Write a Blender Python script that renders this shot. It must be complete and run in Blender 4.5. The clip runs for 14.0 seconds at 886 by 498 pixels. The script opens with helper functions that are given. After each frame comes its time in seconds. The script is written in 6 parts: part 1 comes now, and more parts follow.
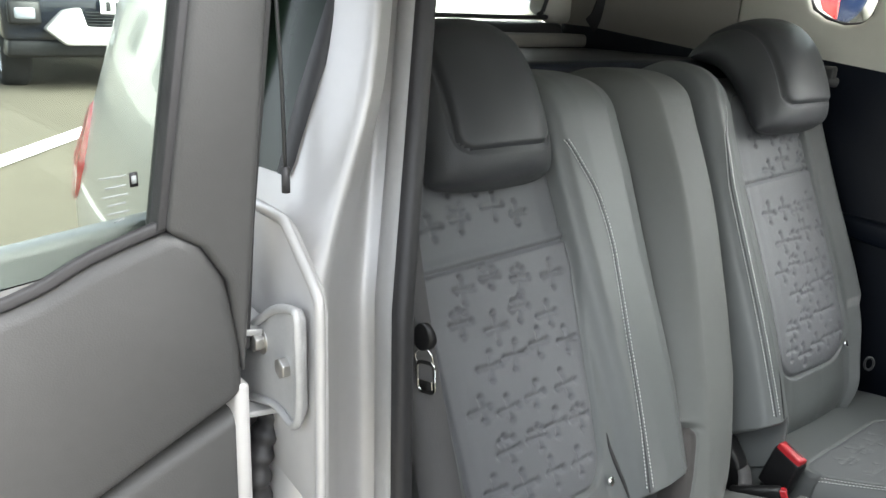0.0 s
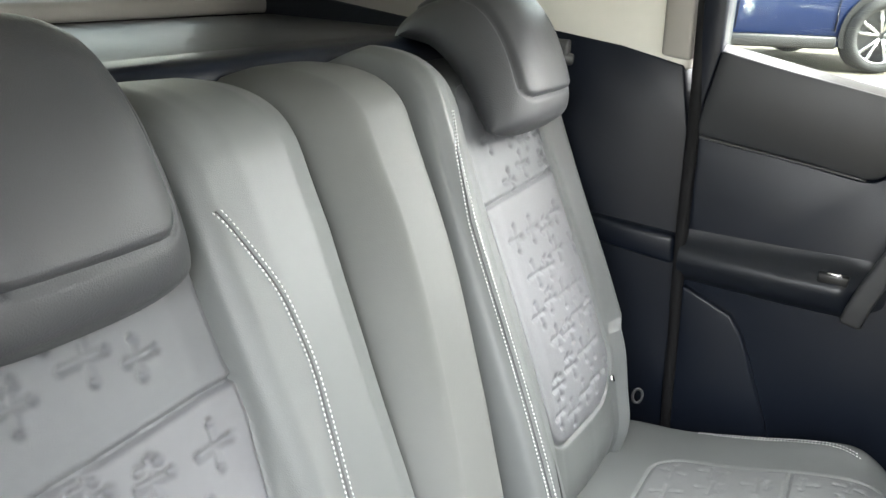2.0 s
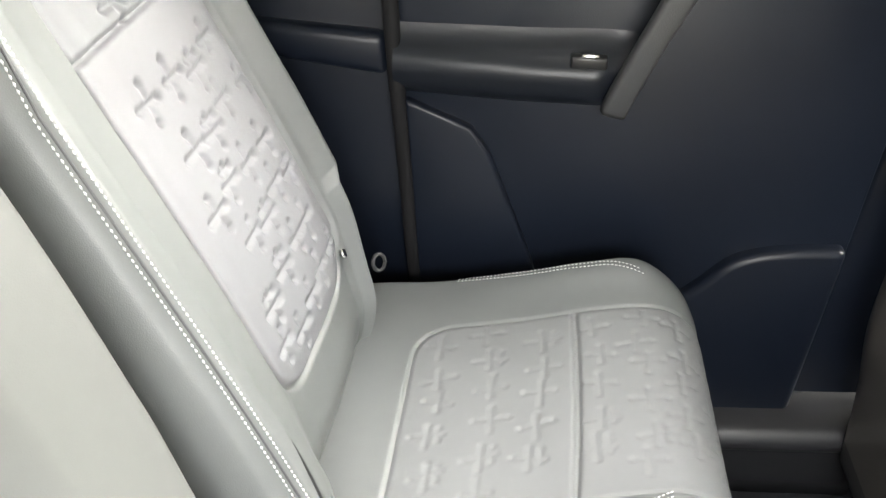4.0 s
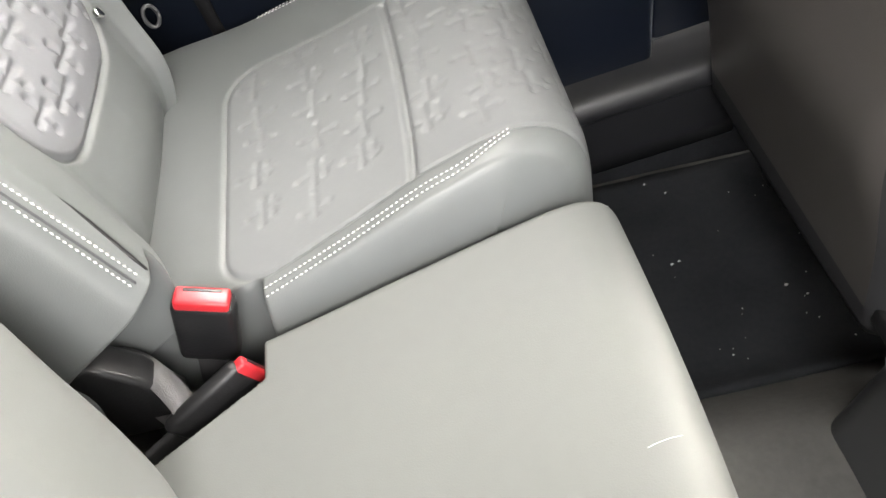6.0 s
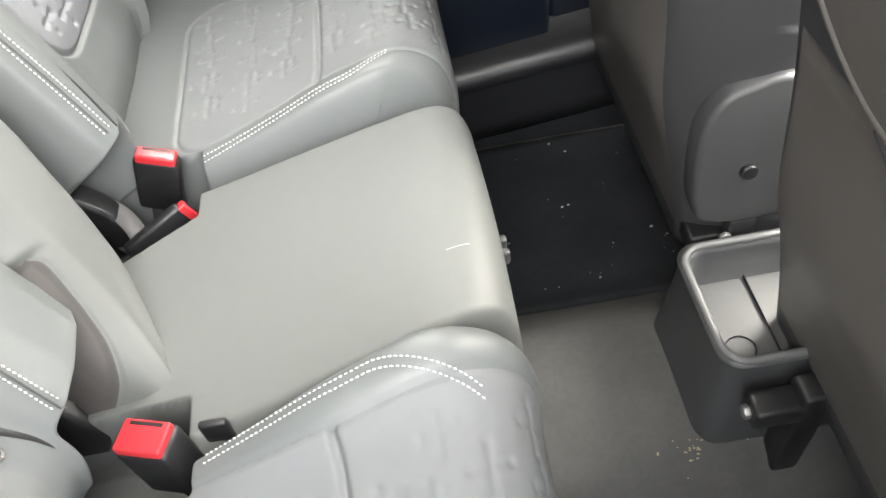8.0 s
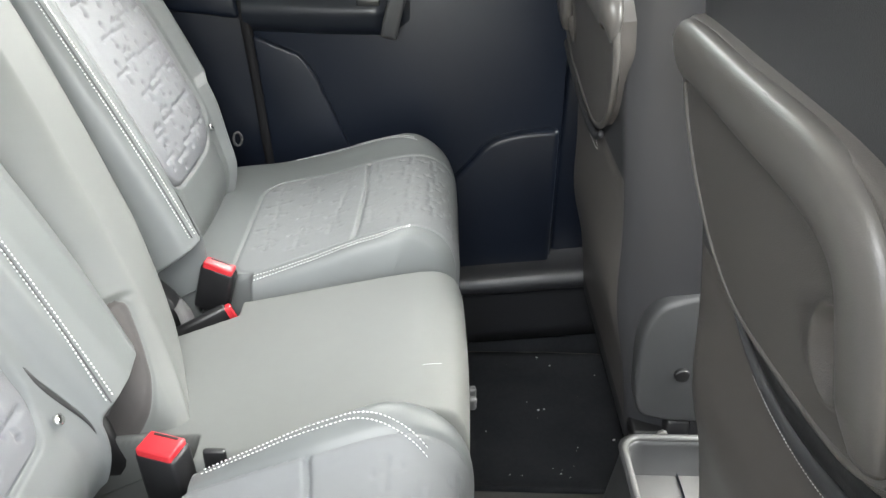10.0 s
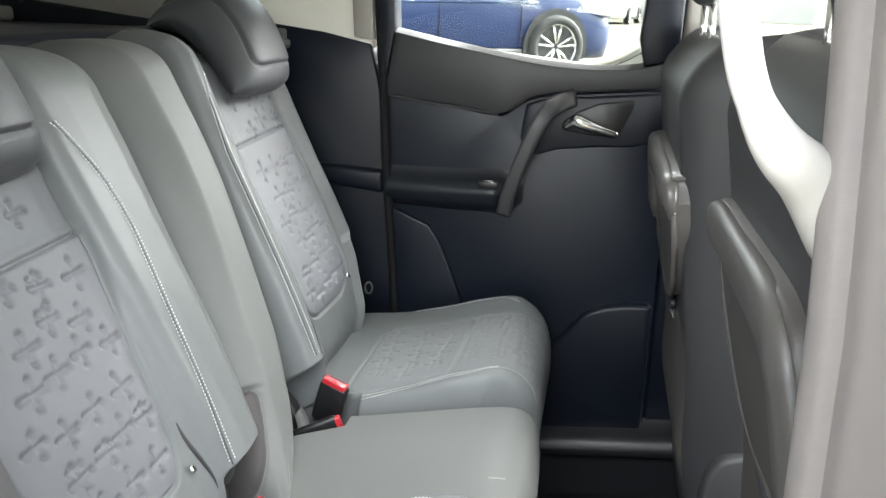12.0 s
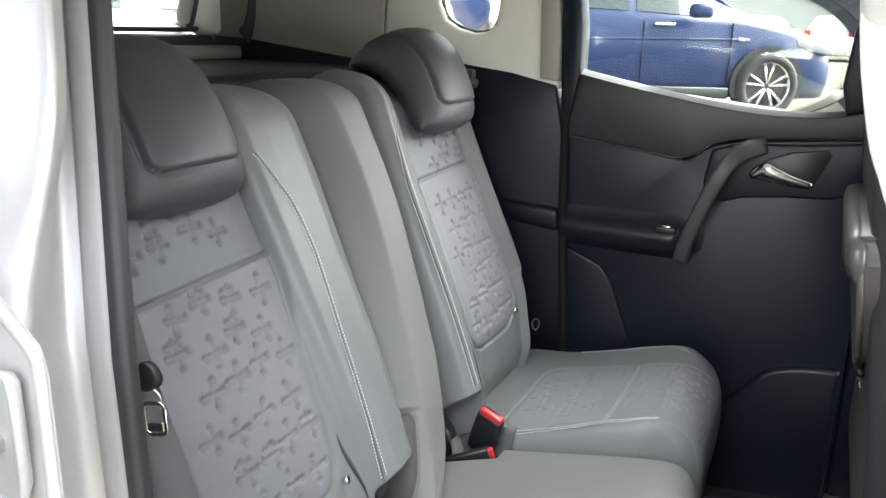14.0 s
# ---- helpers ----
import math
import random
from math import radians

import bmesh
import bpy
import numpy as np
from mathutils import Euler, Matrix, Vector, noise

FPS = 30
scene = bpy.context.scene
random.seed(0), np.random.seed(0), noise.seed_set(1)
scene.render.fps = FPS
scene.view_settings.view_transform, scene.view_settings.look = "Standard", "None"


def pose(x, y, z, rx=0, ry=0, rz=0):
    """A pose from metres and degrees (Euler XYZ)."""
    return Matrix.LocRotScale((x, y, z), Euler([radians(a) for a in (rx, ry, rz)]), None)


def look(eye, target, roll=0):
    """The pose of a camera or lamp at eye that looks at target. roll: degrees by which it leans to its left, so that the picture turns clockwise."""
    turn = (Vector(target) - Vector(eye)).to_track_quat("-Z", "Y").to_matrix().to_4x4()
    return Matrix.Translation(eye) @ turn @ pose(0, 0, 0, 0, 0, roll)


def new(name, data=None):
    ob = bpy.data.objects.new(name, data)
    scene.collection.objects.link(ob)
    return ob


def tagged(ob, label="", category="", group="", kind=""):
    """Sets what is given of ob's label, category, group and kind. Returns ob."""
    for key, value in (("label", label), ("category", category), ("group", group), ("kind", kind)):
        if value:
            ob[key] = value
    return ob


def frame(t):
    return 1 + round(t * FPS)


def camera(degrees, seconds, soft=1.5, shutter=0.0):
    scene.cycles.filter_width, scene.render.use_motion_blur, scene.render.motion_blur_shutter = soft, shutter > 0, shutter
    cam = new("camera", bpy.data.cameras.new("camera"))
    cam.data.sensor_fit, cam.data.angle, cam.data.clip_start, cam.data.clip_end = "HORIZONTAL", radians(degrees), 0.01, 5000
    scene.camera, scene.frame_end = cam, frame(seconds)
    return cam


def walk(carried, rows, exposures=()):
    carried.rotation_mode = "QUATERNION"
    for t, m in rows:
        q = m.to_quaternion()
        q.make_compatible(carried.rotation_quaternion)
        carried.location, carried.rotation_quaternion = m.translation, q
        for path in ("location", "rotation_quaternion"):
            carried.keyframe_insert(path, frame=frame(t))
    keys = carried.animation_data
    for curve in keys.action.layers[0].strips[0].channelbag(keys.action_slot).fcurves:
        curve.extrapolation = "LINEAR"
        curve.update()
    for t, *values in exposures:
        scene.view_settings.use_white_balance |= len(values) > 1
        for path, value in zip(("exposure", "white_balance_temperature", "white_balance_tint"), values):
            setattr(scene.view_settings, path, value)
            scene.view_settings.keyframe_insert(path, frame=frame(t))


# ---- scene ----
cam = camera(59.4, 14.0)
PATH = [
    (0, (0.586, -1.052, 1.384), (-0.898, 0.146, 0.782), 2.5),
    (0.5, (0.501, -0.939, 1.393), (-0.827, 0.412, 0.752), 2.7),
    (1, (0.413, -0.836, 1.417), (-0.735, 0.65, 0.729), 2.7),
    (1.5, (0.356, -0.755, 1.42), (-0.671, 0.808, 0.71), 2.5),
    (2, (0.313, -0.669, 1.418), (-0.628, 0.948, 0.71), 2.7),
    (2.5, (0.268, -0.568, 1.421), (-0.516, 1.11, 0.668), 2.0),
    (3, (0.226, -0.46, 1.414), (-0.353, 1.249, 0.552), 2.7),
    (3.5, (0.193, -0.355, 1.38), (-0.153, 1.327, 0.355), 2.1),
    (4, (0.197, -0.291, 1.352), (0.031, 1.298, 0.15), 1.4),
    (4.2, (0.201, -0.259, 1.338), (0.092, 1.272, 0.055), 2.2),
    (6.3, (0.316, -0.348, 1.196), (0.29, 0.884, -0.379), -14.9),
    (6.5, (0.327, -0.382, 1.204), (0.302, 0.823, -0.391), -14.5),
    (7, (0.35, -0.472, 1.23), (0.317, 0.72, -0.376), -13.9),
    (7.2, (0.356, -0.506, 1.241), (0.334, 0.701, -0.353), -13.2),
    (9.3, (0.414, -0.749, 1.351), (0.494, 0.766, 0.047), -1.1),
    (9.5, (0.409, -0.788, 1.344), (0.492, 0.791, 0.119), -0.1),
    (10, (0.403, -0.87, 1.346), (0.43, 0.832, 0.296), 1.7),
    (10.5, (0.444, -0.942, 1.355), (0.35, 0.844, 0.459), 2.8),
    (11, (0.465, -1.001, 1.363), (0.25, 0.83, 0.589), 2.4),
    (11.5, (0.478, -1.053, 1.365), (0.189, 0.804, 0.68), 2.5),
    (12, (0.505, -1.085, 1.37), (0.14, 0.783, 0.755), 1.9),
    (12.5, (0.529, -1.105, 1.378), (0.063, 0.75, 0.794), 1.3),
    (13, (0.546, -1.111, 1.39), (-0.037, 0.713, 0.813), 1.4),
    (13.5, (0.556, -1.107, 1.397), (-0.162, 0.672, 0.832), 1.4),
    (14, (0.549, -1.095, 1.388), (-0.282, 0.638, 0.837), 1.9),
]
EXPOSURE = [(0.0, 2.35, 6450, 7), (1.5, 3.27, 6500, 8), (3.5, 3.88, 7000, 10), (4.2, 4.0, 7000, 10), (6.5, 3.92, 7100, 12), (9.5, 3.85, 6700, 8), (11.0, 3.45, 6600, 8), (12.5, 3.14, 6450, 8), (14.0, 3.00, 6450, 8)]
walk(cam, [(t, look(eye, aim, roll)) for t, eye, aim, roll in PATH], EXPOSURE)

# light: a bright, hazy day
world = bpy.data.worlds.new("sky")
scene.world = world
world.use_nodes = True
_nt = world.node_tree
_sky = _nt.nodes.new("ShaderNodeTexSky")
_sky.sky_type = "NISHITA"
_sky.sun_disc = False
_sky.sun_elevation = radians(38)
_sky.sun_rotation = radians(58)
_sky.dust_density = 3.0
_haze = _nt.nodes.new("ShaderNodeHueSaturation")
_haze.inputs["Saturation"].default_value = 0.30
_nt.nodes["Background"].inputs[1].default_value = 0.15
_nt.links.new(_sky.outputs[0], _haze.inputs["Color"])
_nt.links.new(_haze.outputs[0], _nt.nodes["Background"].inputs[0])
sun_data = bpy.data.lights.new("sun", "SUN")
sun_data.energy = 3.6
sun_data.angle = radians(60)
sun_data.color = (1.0, 0.98, 0.95)
sun = new("sun", sun_data)
sun.matrix_world = look((8.0, 5.0, 7.4), (0, 0, 0))


def fill_light(name, eye, aim, w, h, watts, spread=180):
    """An added area lamp at an opening of the car, standing in for daylight."""
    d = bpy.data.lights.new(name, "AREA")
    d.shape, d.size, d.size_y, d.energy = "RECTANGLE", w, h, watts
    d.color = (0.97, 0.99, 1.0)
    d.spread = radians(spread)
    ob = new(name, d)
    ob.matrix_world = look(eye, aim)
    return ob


# lamps added to brighten the seats, besides sky and sun
fill_light("windscreen_fill", (1.50, 0.0, 1.30), (0.3, 0.0, 0.85), 1.2, 0.45, 5.5)
fill_light("side_window_fill", (0.30, 0.615, 1.485), (0.02, 0.00, 0.80), 0.52, 0.06, 0.45, 88)
fill_light("doorway_fill", (0.34, -0.64, 1.40), (0.26, 0.28, 0.64), 0.50, 0.24, 0.34, 90)


# ---------- materials ----------
def material(name, color, rough=0.5, metal=0.0, vary=0.12, scale=6.0, bump=0.0, bscale=300.0, coat=0.0, spec=0.5, color2=None, btype="noise", rvar=0.08):
    m = bpy.data.materials.new(name)
    m.use_nodes = True
    nt = m.node_tree
    b = nt.nodes["Principled BSDF"]
    b.inputs["Roughness"].default_value = rough
    b.inputs["Metallic"].default_value = metal
    b.inputs["Coat Weight"].default_value = coat
    b.inputs["Coat Roughness"].default_value = 0.05
    b.inputs["Specular IOR Level"].default_value = spec
    tc = nt.nodes.new("ShaderNodeTexCoord")
    n1 = nt.nodes.new("ShaderNodeTexNoise")
    n1.inputs["Scale"].default_value = scale
    n1.inputs["Detail"].default_value = 6
    n2 = nt.nodes.new("ShaderNodeTexNoise")
    n2.inputs["Scale"].default_value = scale * 14
    n2.inputs["Detail"].default_value = 3
    nt.links.new(tc.outputs["Object"], n1.inputs["Vector"])
    nt.links.new(tc.outputs["Object"], n2.inputs["Vector"])
    add = nt.nodes.new("ShaderNodeMath")
    add.operation = "MULTIPLY_ADD"
    add.inputs[1].default_value = 0.35
    nt.links.new(n2.outputs["Fac"], add.inputs[0])
    nt.links.new(n1.outputs["Fac"], add.inputs[2])
    ramp = nt.nodes.new("ShaderNodeMapRange")
    ramp.inputs["From Min"].default_value = 0.35
    ramp.inputs["From Max"].default_value = 1.0
    nt.links.new(add.outputs[0], ramp.inputs["Value"])
    mix = nt.nodes.new("ShaderNodeMix")
    mix.data_type = "RGBA"
    c2 = color2 if color2 else tuple(min(1, c * (1 + vary)) for c in color)
    c1 = color if color2 else tuple(c * (1 - vary) for c in color)
    mix.inputs[6].default_value = (*c1, 1)
    mix.inputs[7].default_value = (*c2, 1)
    nt.links.new(ramp.outputs[0], mix.inputs[0])
    nt.links.new(mix.outputs[2], b.inputs["Base Color"])
    rr = nt.nodes.new("ShaderNodeMapRange")
    rr.inputs["To Min"].default_value = max(0.02, rough - rvar)
    rr.inputs["To Max"].default_value = min(1, rough + rvar)
    nt.links.new(n1.outputs["Fac"], rr.inputs["Value"])
    nt.links.new(rr.outputs[0], b.inputs["Roughness"])
    if bump > 0:
        if btype == "voronoi":
            t = nt.nodes.new("ShaderNodeTexVoronoi")
            out = t.outputs["Distance"]
        else:
            t = nt.nodes.new("ShaderNodeTexNoise")
            t.inputs["Detail"].default_value = 3
            out = t.outputs["Fac"]
        t.inputs["Scale"].default_value = bscale
        nt.links.new(tc.outputs["Object"], t.inputs["Vector"])
        bp = nt.nodes.new("ShaderNodeBump")
        bp.inputs["Strength"].default_value = bump
        bp.inputs["Distance"].default_value = 0.001
        nt.links.new(out, bp.inputs["Height"])
        nt.links.new(bp.outputs[0], b.inputs["Normal"])
    return m


def glass_material(name, color, rough=0.0):
    m = bpy.data.materials.new(name)
    m.use_nodes = True
    nt = m.node_tree
    for n in list(nt.nodes):
        if n.type != "OUTPUT_MATERIAL":
            nt.nodes.remove(n)
    out = [n for n in nt.nodes if n.type == "OUTPUT_MATERIAL"][0]
    tr = nt.nodes.new("ShaderNodeBsdfTransparent")
    tr.inputs[0].default_value = (*color, 1)
    gl = nt.nodes.new("ShaderNodeBsdfGlossy")
    gl.inputs["Roughness"].default_value = rough
    fr = nt.nodes.new("ShaderNodeFresnel")
    fr.inputs[0].default_value = 1.5
    mx = nt.nodes.new("ShaderNodeMixShader")
    nt.links.new(fr.outputs[0], mx.inputs[0])
    nt.links.new(tr.outputs[0], mx.inputs[1])
    nt.links.new(gl.outputs[0], mx.inputs[2])
    nt.links.new(mx.outputs[0], out.inputs[0])
    return m


M = {}
M["leather"] = material("leatherette", (0.117, 0.124, 0.124), 0.46, bump=0.12, bscale=900, vary=0.07, btype="voronoi", scale=5)
M["leather_mid"] = material("leatherette_middle", (0.105, 0.109, 0.105), 0.62, bump=0.09, bscale=900, vary=0.07, btype="voronoi", scale=5)
M["fabric"] = material("embossed_cloth", (0.143, 0.146, 0.156), 0.64, bump=0.5, bscale=1400, vary=0.07, scale=9)
M["fabric_upper"] = material("embossed_cloth_upper", (0.127, 0.132, 0.140), 0.62, bump=0.5, bscale=1400, vary=0.07, scale=9)
M["fabric_seat"] = material("embossed_cloth_cushion", (0.138, 0.143, 0.147), 0.62, bump=0.5, bscale=1400, vary=0.07, scale=9)
M["headrest"] = material("headrest_leatherette", (0.046, 0.048, 0.052), 0.46, bump=0.3, bscale=700, vary=0.08, btype="voronoi")
M["thread"] = material("thread", (0.70, 0.71, 0.70), 0.6, vary=0.1, scale=200)
M["thread_dark"] = material("piping", (0.05, 0.052, 0.056), 0.5, vary=0.1, scale=60)
M["trim"] = material("door_plastic", (0.0060, 0.0085, 0.0150), 0.36, bump=0.12, bscale=700, vary=0.15, btype="voronoi", scale=4, spec=0.3)
M["trim_soft"] = material("soft_trim", (0.0100, 0.0118, 0.0150), 0.42, bump=0.12, bscale=500, vary=0.12, btype="voronoi", scale=4)
M["trim_grey"] = material("grey_plastic", (0.050, 0.051, 0.053), 0.45, bump=0.15, bscale=600, vary=0.1, btype="voronoi", scale=5)
M["board"] = material("seat_back_board", (0.072, 0.066, 0.063), 0.36, bump=0.25, bscale=800, vary=0.08, btype="voronoi", scale=4)
M["cream"] = material("cream_trim", (0.74, 0.73, 0.66), 0.6, bump=0.3, bscale=500, vary=0.05, scale=4)
M["cream_handle"] = material("cream_handle_plastic", (0.48, 0.47, 0.44), 0.45, bump=0.2, bscale=500, vary=0.05, scale=4)
# darker copy of the cream trim, with shade put into its colour
M["cream_shaded"] = material("cream_trim_shaded", (0.30, 0.285, 0.26), 0.6, bump=0.3, bscale=500, vary=0.05, scale=4)
M["silver"] = material("silver_paint", (0.52, 0.52, 0.52), 0.33, metal=0.55, vary=0.05, coat=0.6, scale=3, rvar=0.04)
M["silver_dull"] = material("silver_inner_paint", (0.54, 0.53, 0.525), 0.38, metal=0.25, vary=0.07, coat=0.2, scale=5)
M["seal"] = material("rubber_seal", (0.035, 0.034, 0.036), 0.55, vary=0.15, bump=0.3, bscale=200)
M["lip_grey"] = material("light_grey_seal", (0.40, 0.395, 0.39), 0.5, vary=0.1, bump=0.3, bscale=200)
M["seal_grey"] = material("grey_seal", (0.23, 0.208, 0.200), 0.55, vary=0.1, bump=0.3, bscale=200)
M["seal_black"] = material("black_door_rubber", (0.008, 0.008, 0.009), 0.75, vary=0.2, bump=0.3, bscale=200, spec=0.2)
M["black"] = material("black_plastic", (0.012, 0.012, 0.013), 0.4, vary=0.2, bump=0.2, bscale=400)
M["carpet"] = material("dark_carpet", (0.03, 0.032, 0.036), 0.95, vary=0.35, scale=8, bump=1.0, bscale=1500, spec=0.1)
M["carpet_grey"] = material("grey_carpet", (0.10, 0.098, 0.095), 0.95, vary=0.25, scale=8, bump=1.0, bscale=1500, spec=0.1)
M["chrome"] = material("chrome", (0.8, 0.8, 0.78), 0.12, metal=1.0, vary=0.03)
M["steel"] = material("zinc_steel", (0.55, 0.54, 0.52), 0.35, metal=0.9, vary=0.12, scale=30)
M["red"] = material("red_plastic", (0.42, 0.022, 0.030), 0.35, vary=0.06, scale=30)
M["red_lamp"] = material("red_lamp", (0.60, 0.006, 0.012), 0.25, vary=0.1, coat=0.2)
M["belt"] = material("belt_webbing", (0.105, 0.102, 0.104), 0.75, vary=0.1, bump=0.8, bscale=900)
M["belt_black"] = material("black_webbing", (0.02, 0.02, 0.022), 0.8, vary=0.2, bump=0.8, bscale=900)
M["glass"] = glass_material("window_glass", (0.90, 0.94, 0.91))
M["glass_green"] = glass_material("tinted_glass", (0.80, 0.85, 0.82), 0.02)
M["asphalt"] = material("asphalt", (0.092, 0.083, 0.062), 0.9, vary=0.18, scale=0.8, bump=0.8, bscale=60, color2=(0.15, 0.136, 0.105), spec=0.3)
M["paint_white"] = material("road_paint", (0.78, 0.78, 0.75), 0.7, vary=0.1, scale=3, bump=0.5, bscale=60)
M["paint_yellow"] = material("yellow_road_paint", (0.70, 0.55, 0.16), 0.7, vary=0.1, scale=3)
M["blue"] = material("blue_car_paint", (0.008, 0.021, 0.078), 0.36, metal=0.0, vary=0.05, coat=0.2, scale=2, spec=0.3)
M["navy"] = material("navy_car_paint", (0.010, 0.013, 0.022), 0.22, metal=0.2, vary=0.05, coat=1.0, scale=2)
M["white_car"] = material("white_car_paint", (0.75, 0.75, 0.74), 0.25, vary=0.03, coat=1.0)
M["green"] = material("green_car_paint", (0.22, 0.55, 0.03), 0.25, vary=0.05, coat=1.0)
M["red_car"] = material("red_car_paint", (0.45, 0.02, 0.03), 0.25, vary=0.05, coat=1.0)
M["tyre"] = material("tyre_rubber", (0.025, 0.025, 0.026), 0.8, vary=0.2, bump=0.5, bscale=120)
M["alloy"] = material("alloy", (0.7, 0.7, 0.7), 0.25, metal=0.9, vary=0.05)
M["lens"] = material("clear_lamp", (0.30, 0.32, 0.36), 0.15, metal=0.2, coat=0.4, vary=0.1)
M["white_plastic"] = material("white_plate", (0.75, 0.75, 0.72), 0.4, vary=0.05)
M["brick"] = material("pale_render", (0.55, 0.55, 0.52), 0.85, vary=0.12, scale=1.2, bump=0.5, bscale=30)
M["concrete"] = material("concrete", (0.4, 0.4, 0.38), 0.9, vary=0.15, scale=2)
M["leaf"] = material("foliage", (0.05, 0.09, 0.03), 0.7, vary=0.4, scale=3)
M["bark"] = material("bark", (0.12, 0.09, 0.06), 0.9, vary=0.3, scale=12)


# ---------- building helpers ----------
def thing(name, label, category, at=(0, 0, 0), group="", kind=""):
    ob = new(name)
    ob.empty_display_size = 0.05
    ob.location = at
    return tagged(ob, label, category, group, kind)


def under(ob, parent):
    if parent is not None:
        ob.parent = parent
        p = parent
        loc = Vector((0, 0, 0))
        while p is not None:
            loc += p.location
            p = p.parent
        ob.location = -loc
    return ob


def finish(name, me, mat, parent, label="", smooth=True):
    me.materials.append(M[mat] if isinstance(mat, str) else mat)
    if smooth:
        me.polygons.foreach_set("use_smooth", [True] * len(me.polygons))
    me.update()
    ob = new(name, me)
    under(ob, parent)
    return tagged(ob, label)


def part(name, bm, mat, parent, label="", smooth=True):
    me = bpy.data.meshes.new(name)
    bmesh.ops.recalc_face_normals(bm, faces=bm.faces[:])
    bm.to_mesh(me)
    bm.free()
    return finish(name, me, mat, parent, label, smooth)


def raw(name, verts, faces, mat, parent, label="", smooth=True):
    me = bpy.data.meshes.new(name)
    me.from_pydata([tuple(map(float, v)) for v in verts], [], [tuple(map(int, f)) for f in faces])
    return finish(name, me, mat, parent, label, smooth)


def bevel_all(bm, r, seg=3, angle=0.5):
    if r <= 0:
        return
    ed = [e for e in bm.edges if len(e.link_faces) == 2 and e.calc_face_angle(0) > angle]
    bmesh.ops.bevel(bm, geom=ed, offset=r, segments=seg, affect="EDGES", profile=0.5)


def box(name, x0, x1, y0, y1, z0, z1, mat, parent, r=0.004, seg=2, label="", m=None):
    bm = bmesh.new()
    bmesh.ops.create_cube(bm, size=1)
    bmesh.ops.scale(bm, vec=(abs(x1 - x0), abs(y1 - y0), abs(z1 - z0)), verts=bm.verts)
    bevel_all(bm, min(r, 0.45 * min(abs(x1 - x0), abs(y1 - y0), abs(z1 - z0))), seg)
    c = Vector(((x0 + x1) / 2, (y0 + y1) / 2, (z0 + z1) / 2))
    if m is not None:
        bmesh.ops.transform(bm, matrix=m, verts=bm.verts)
    bmesh.ops.translate(bm, vec=c, verts=bm.verts)
    return part(name, bm, mat, parent, label)


def prism(name, poly, place, d0, d1, mat, parent, r=0.003, seg=2, label=""):
    """A polygon of (a, b) pushed from d0 to d1; place(a, b, d) gives the world point."""
    bm = bmesh.new()
    lo = [bm.verts.new((a, b, d0)) for a, b in poly]
    hi = [bm.verts.new((a, b, d1)) for a, b in poly]
    n = len(poly)
    bm.faces.new(lo[::-1])
    bm.faces.new(hi)
    for i in range(n):
        bm.faces.new((lo[i], lo[(i + 1) % n], hi[(i + 1) % n], hi[i]))
    bmesh.ops.recalc_face_normals(bm, faces=bm.faces[:])
    bevel_all(bm, r, seg, 0.6)
    big = [f for f in bm.faces if len(f.verts) > 4]
    if big:
        bmesh.ops.triangulate(bm, faces=big)
    for v in bm.verts:
        v.co = Vector(place(*v.co))
    return part(name, bm, mat, parent, label)


def spline(points, n):
    """Catmull-Rom through the points, n samples."""
    p = np.array(points, float)
    p = np.vstack([2 * p[0] - p[1], p, 2 * p[-1] - p[-2]])
    t = np.linspace(0, len(points) - 1 - 1e-9, n)
    i = t.astype(int)
    f = (t - i)[:, None]
    a, b, c, d = p[i], p[i + 1], p[i + 2], p[i + 3]
    return 0.5 * (2 * b + (c - a) * f + (2 * a - 5 * b + 4 * c - d) * f**2 + (3 * b - a - 3 * c + d) * f**3)


def sweep(name, path, section, mat, parent, label="", up=(0, 0, 1), close=True, scale=None):
    """A section of (a, b), a along the side and b along up, swept along a path of points."""
    path = np.array(path, float)
    tan = np.gradient(path, axis=0)
    tan /= np.linalg.norm(tan, axis=1)[:, None]
    up = np.array(up, float)
    verts, faces = [], []
    k = len(section)
    for i, (p, t) in enumerate(zip(path, tan)):
        s = np.cross(t, up)
        s /= np.linalg.norm(s)
        u = np.cross(s, t)
        f = 1 if scale is None else scale[i]
        verts += [p + f * (a * s + b * u) for a, b in section]
    for i in range(len(path) - 1):
        for j in range(k if close else k - 1):
            faces.append((i * k + j, i * k + (j + 1) % k, (i + 1) * k + (j + 1) % k, (i + 1) * k + j))
    if close:
        faces += [tuple(range(k))[::-1], tuple((len(path) - 1) * k + j for j in range(k))]
    return raw(name, verts, faces, mat, parent, label)


def ring(rx, ry=None, n=12):
    ry = rx if ry is None else ry
    return [(rx * math.cos(2 * math.pi * i / n), ry * math.sin(2 * math.pi * i / n)) for i in range(n)]


def rrect(w, h, r, n=4):
    """A rounded rectangle about the origin, as a list of (a, b)."""
    out = []
    for cx, cy, a0 in ((w / 2 - r, h / 2 - r, 0), (-w / 2 + r, h / 2 - r, 90), (-w / 2 + r, -h / 2 + r, 180), (w / 2 - r, -h / 2 + r, 270)):
        for i in range(n + 1):
            a = radians(a0 + 90 * i / n)
            out.append((cx + r * math.cos(a), cy + r * math.sin(a)))
    return out


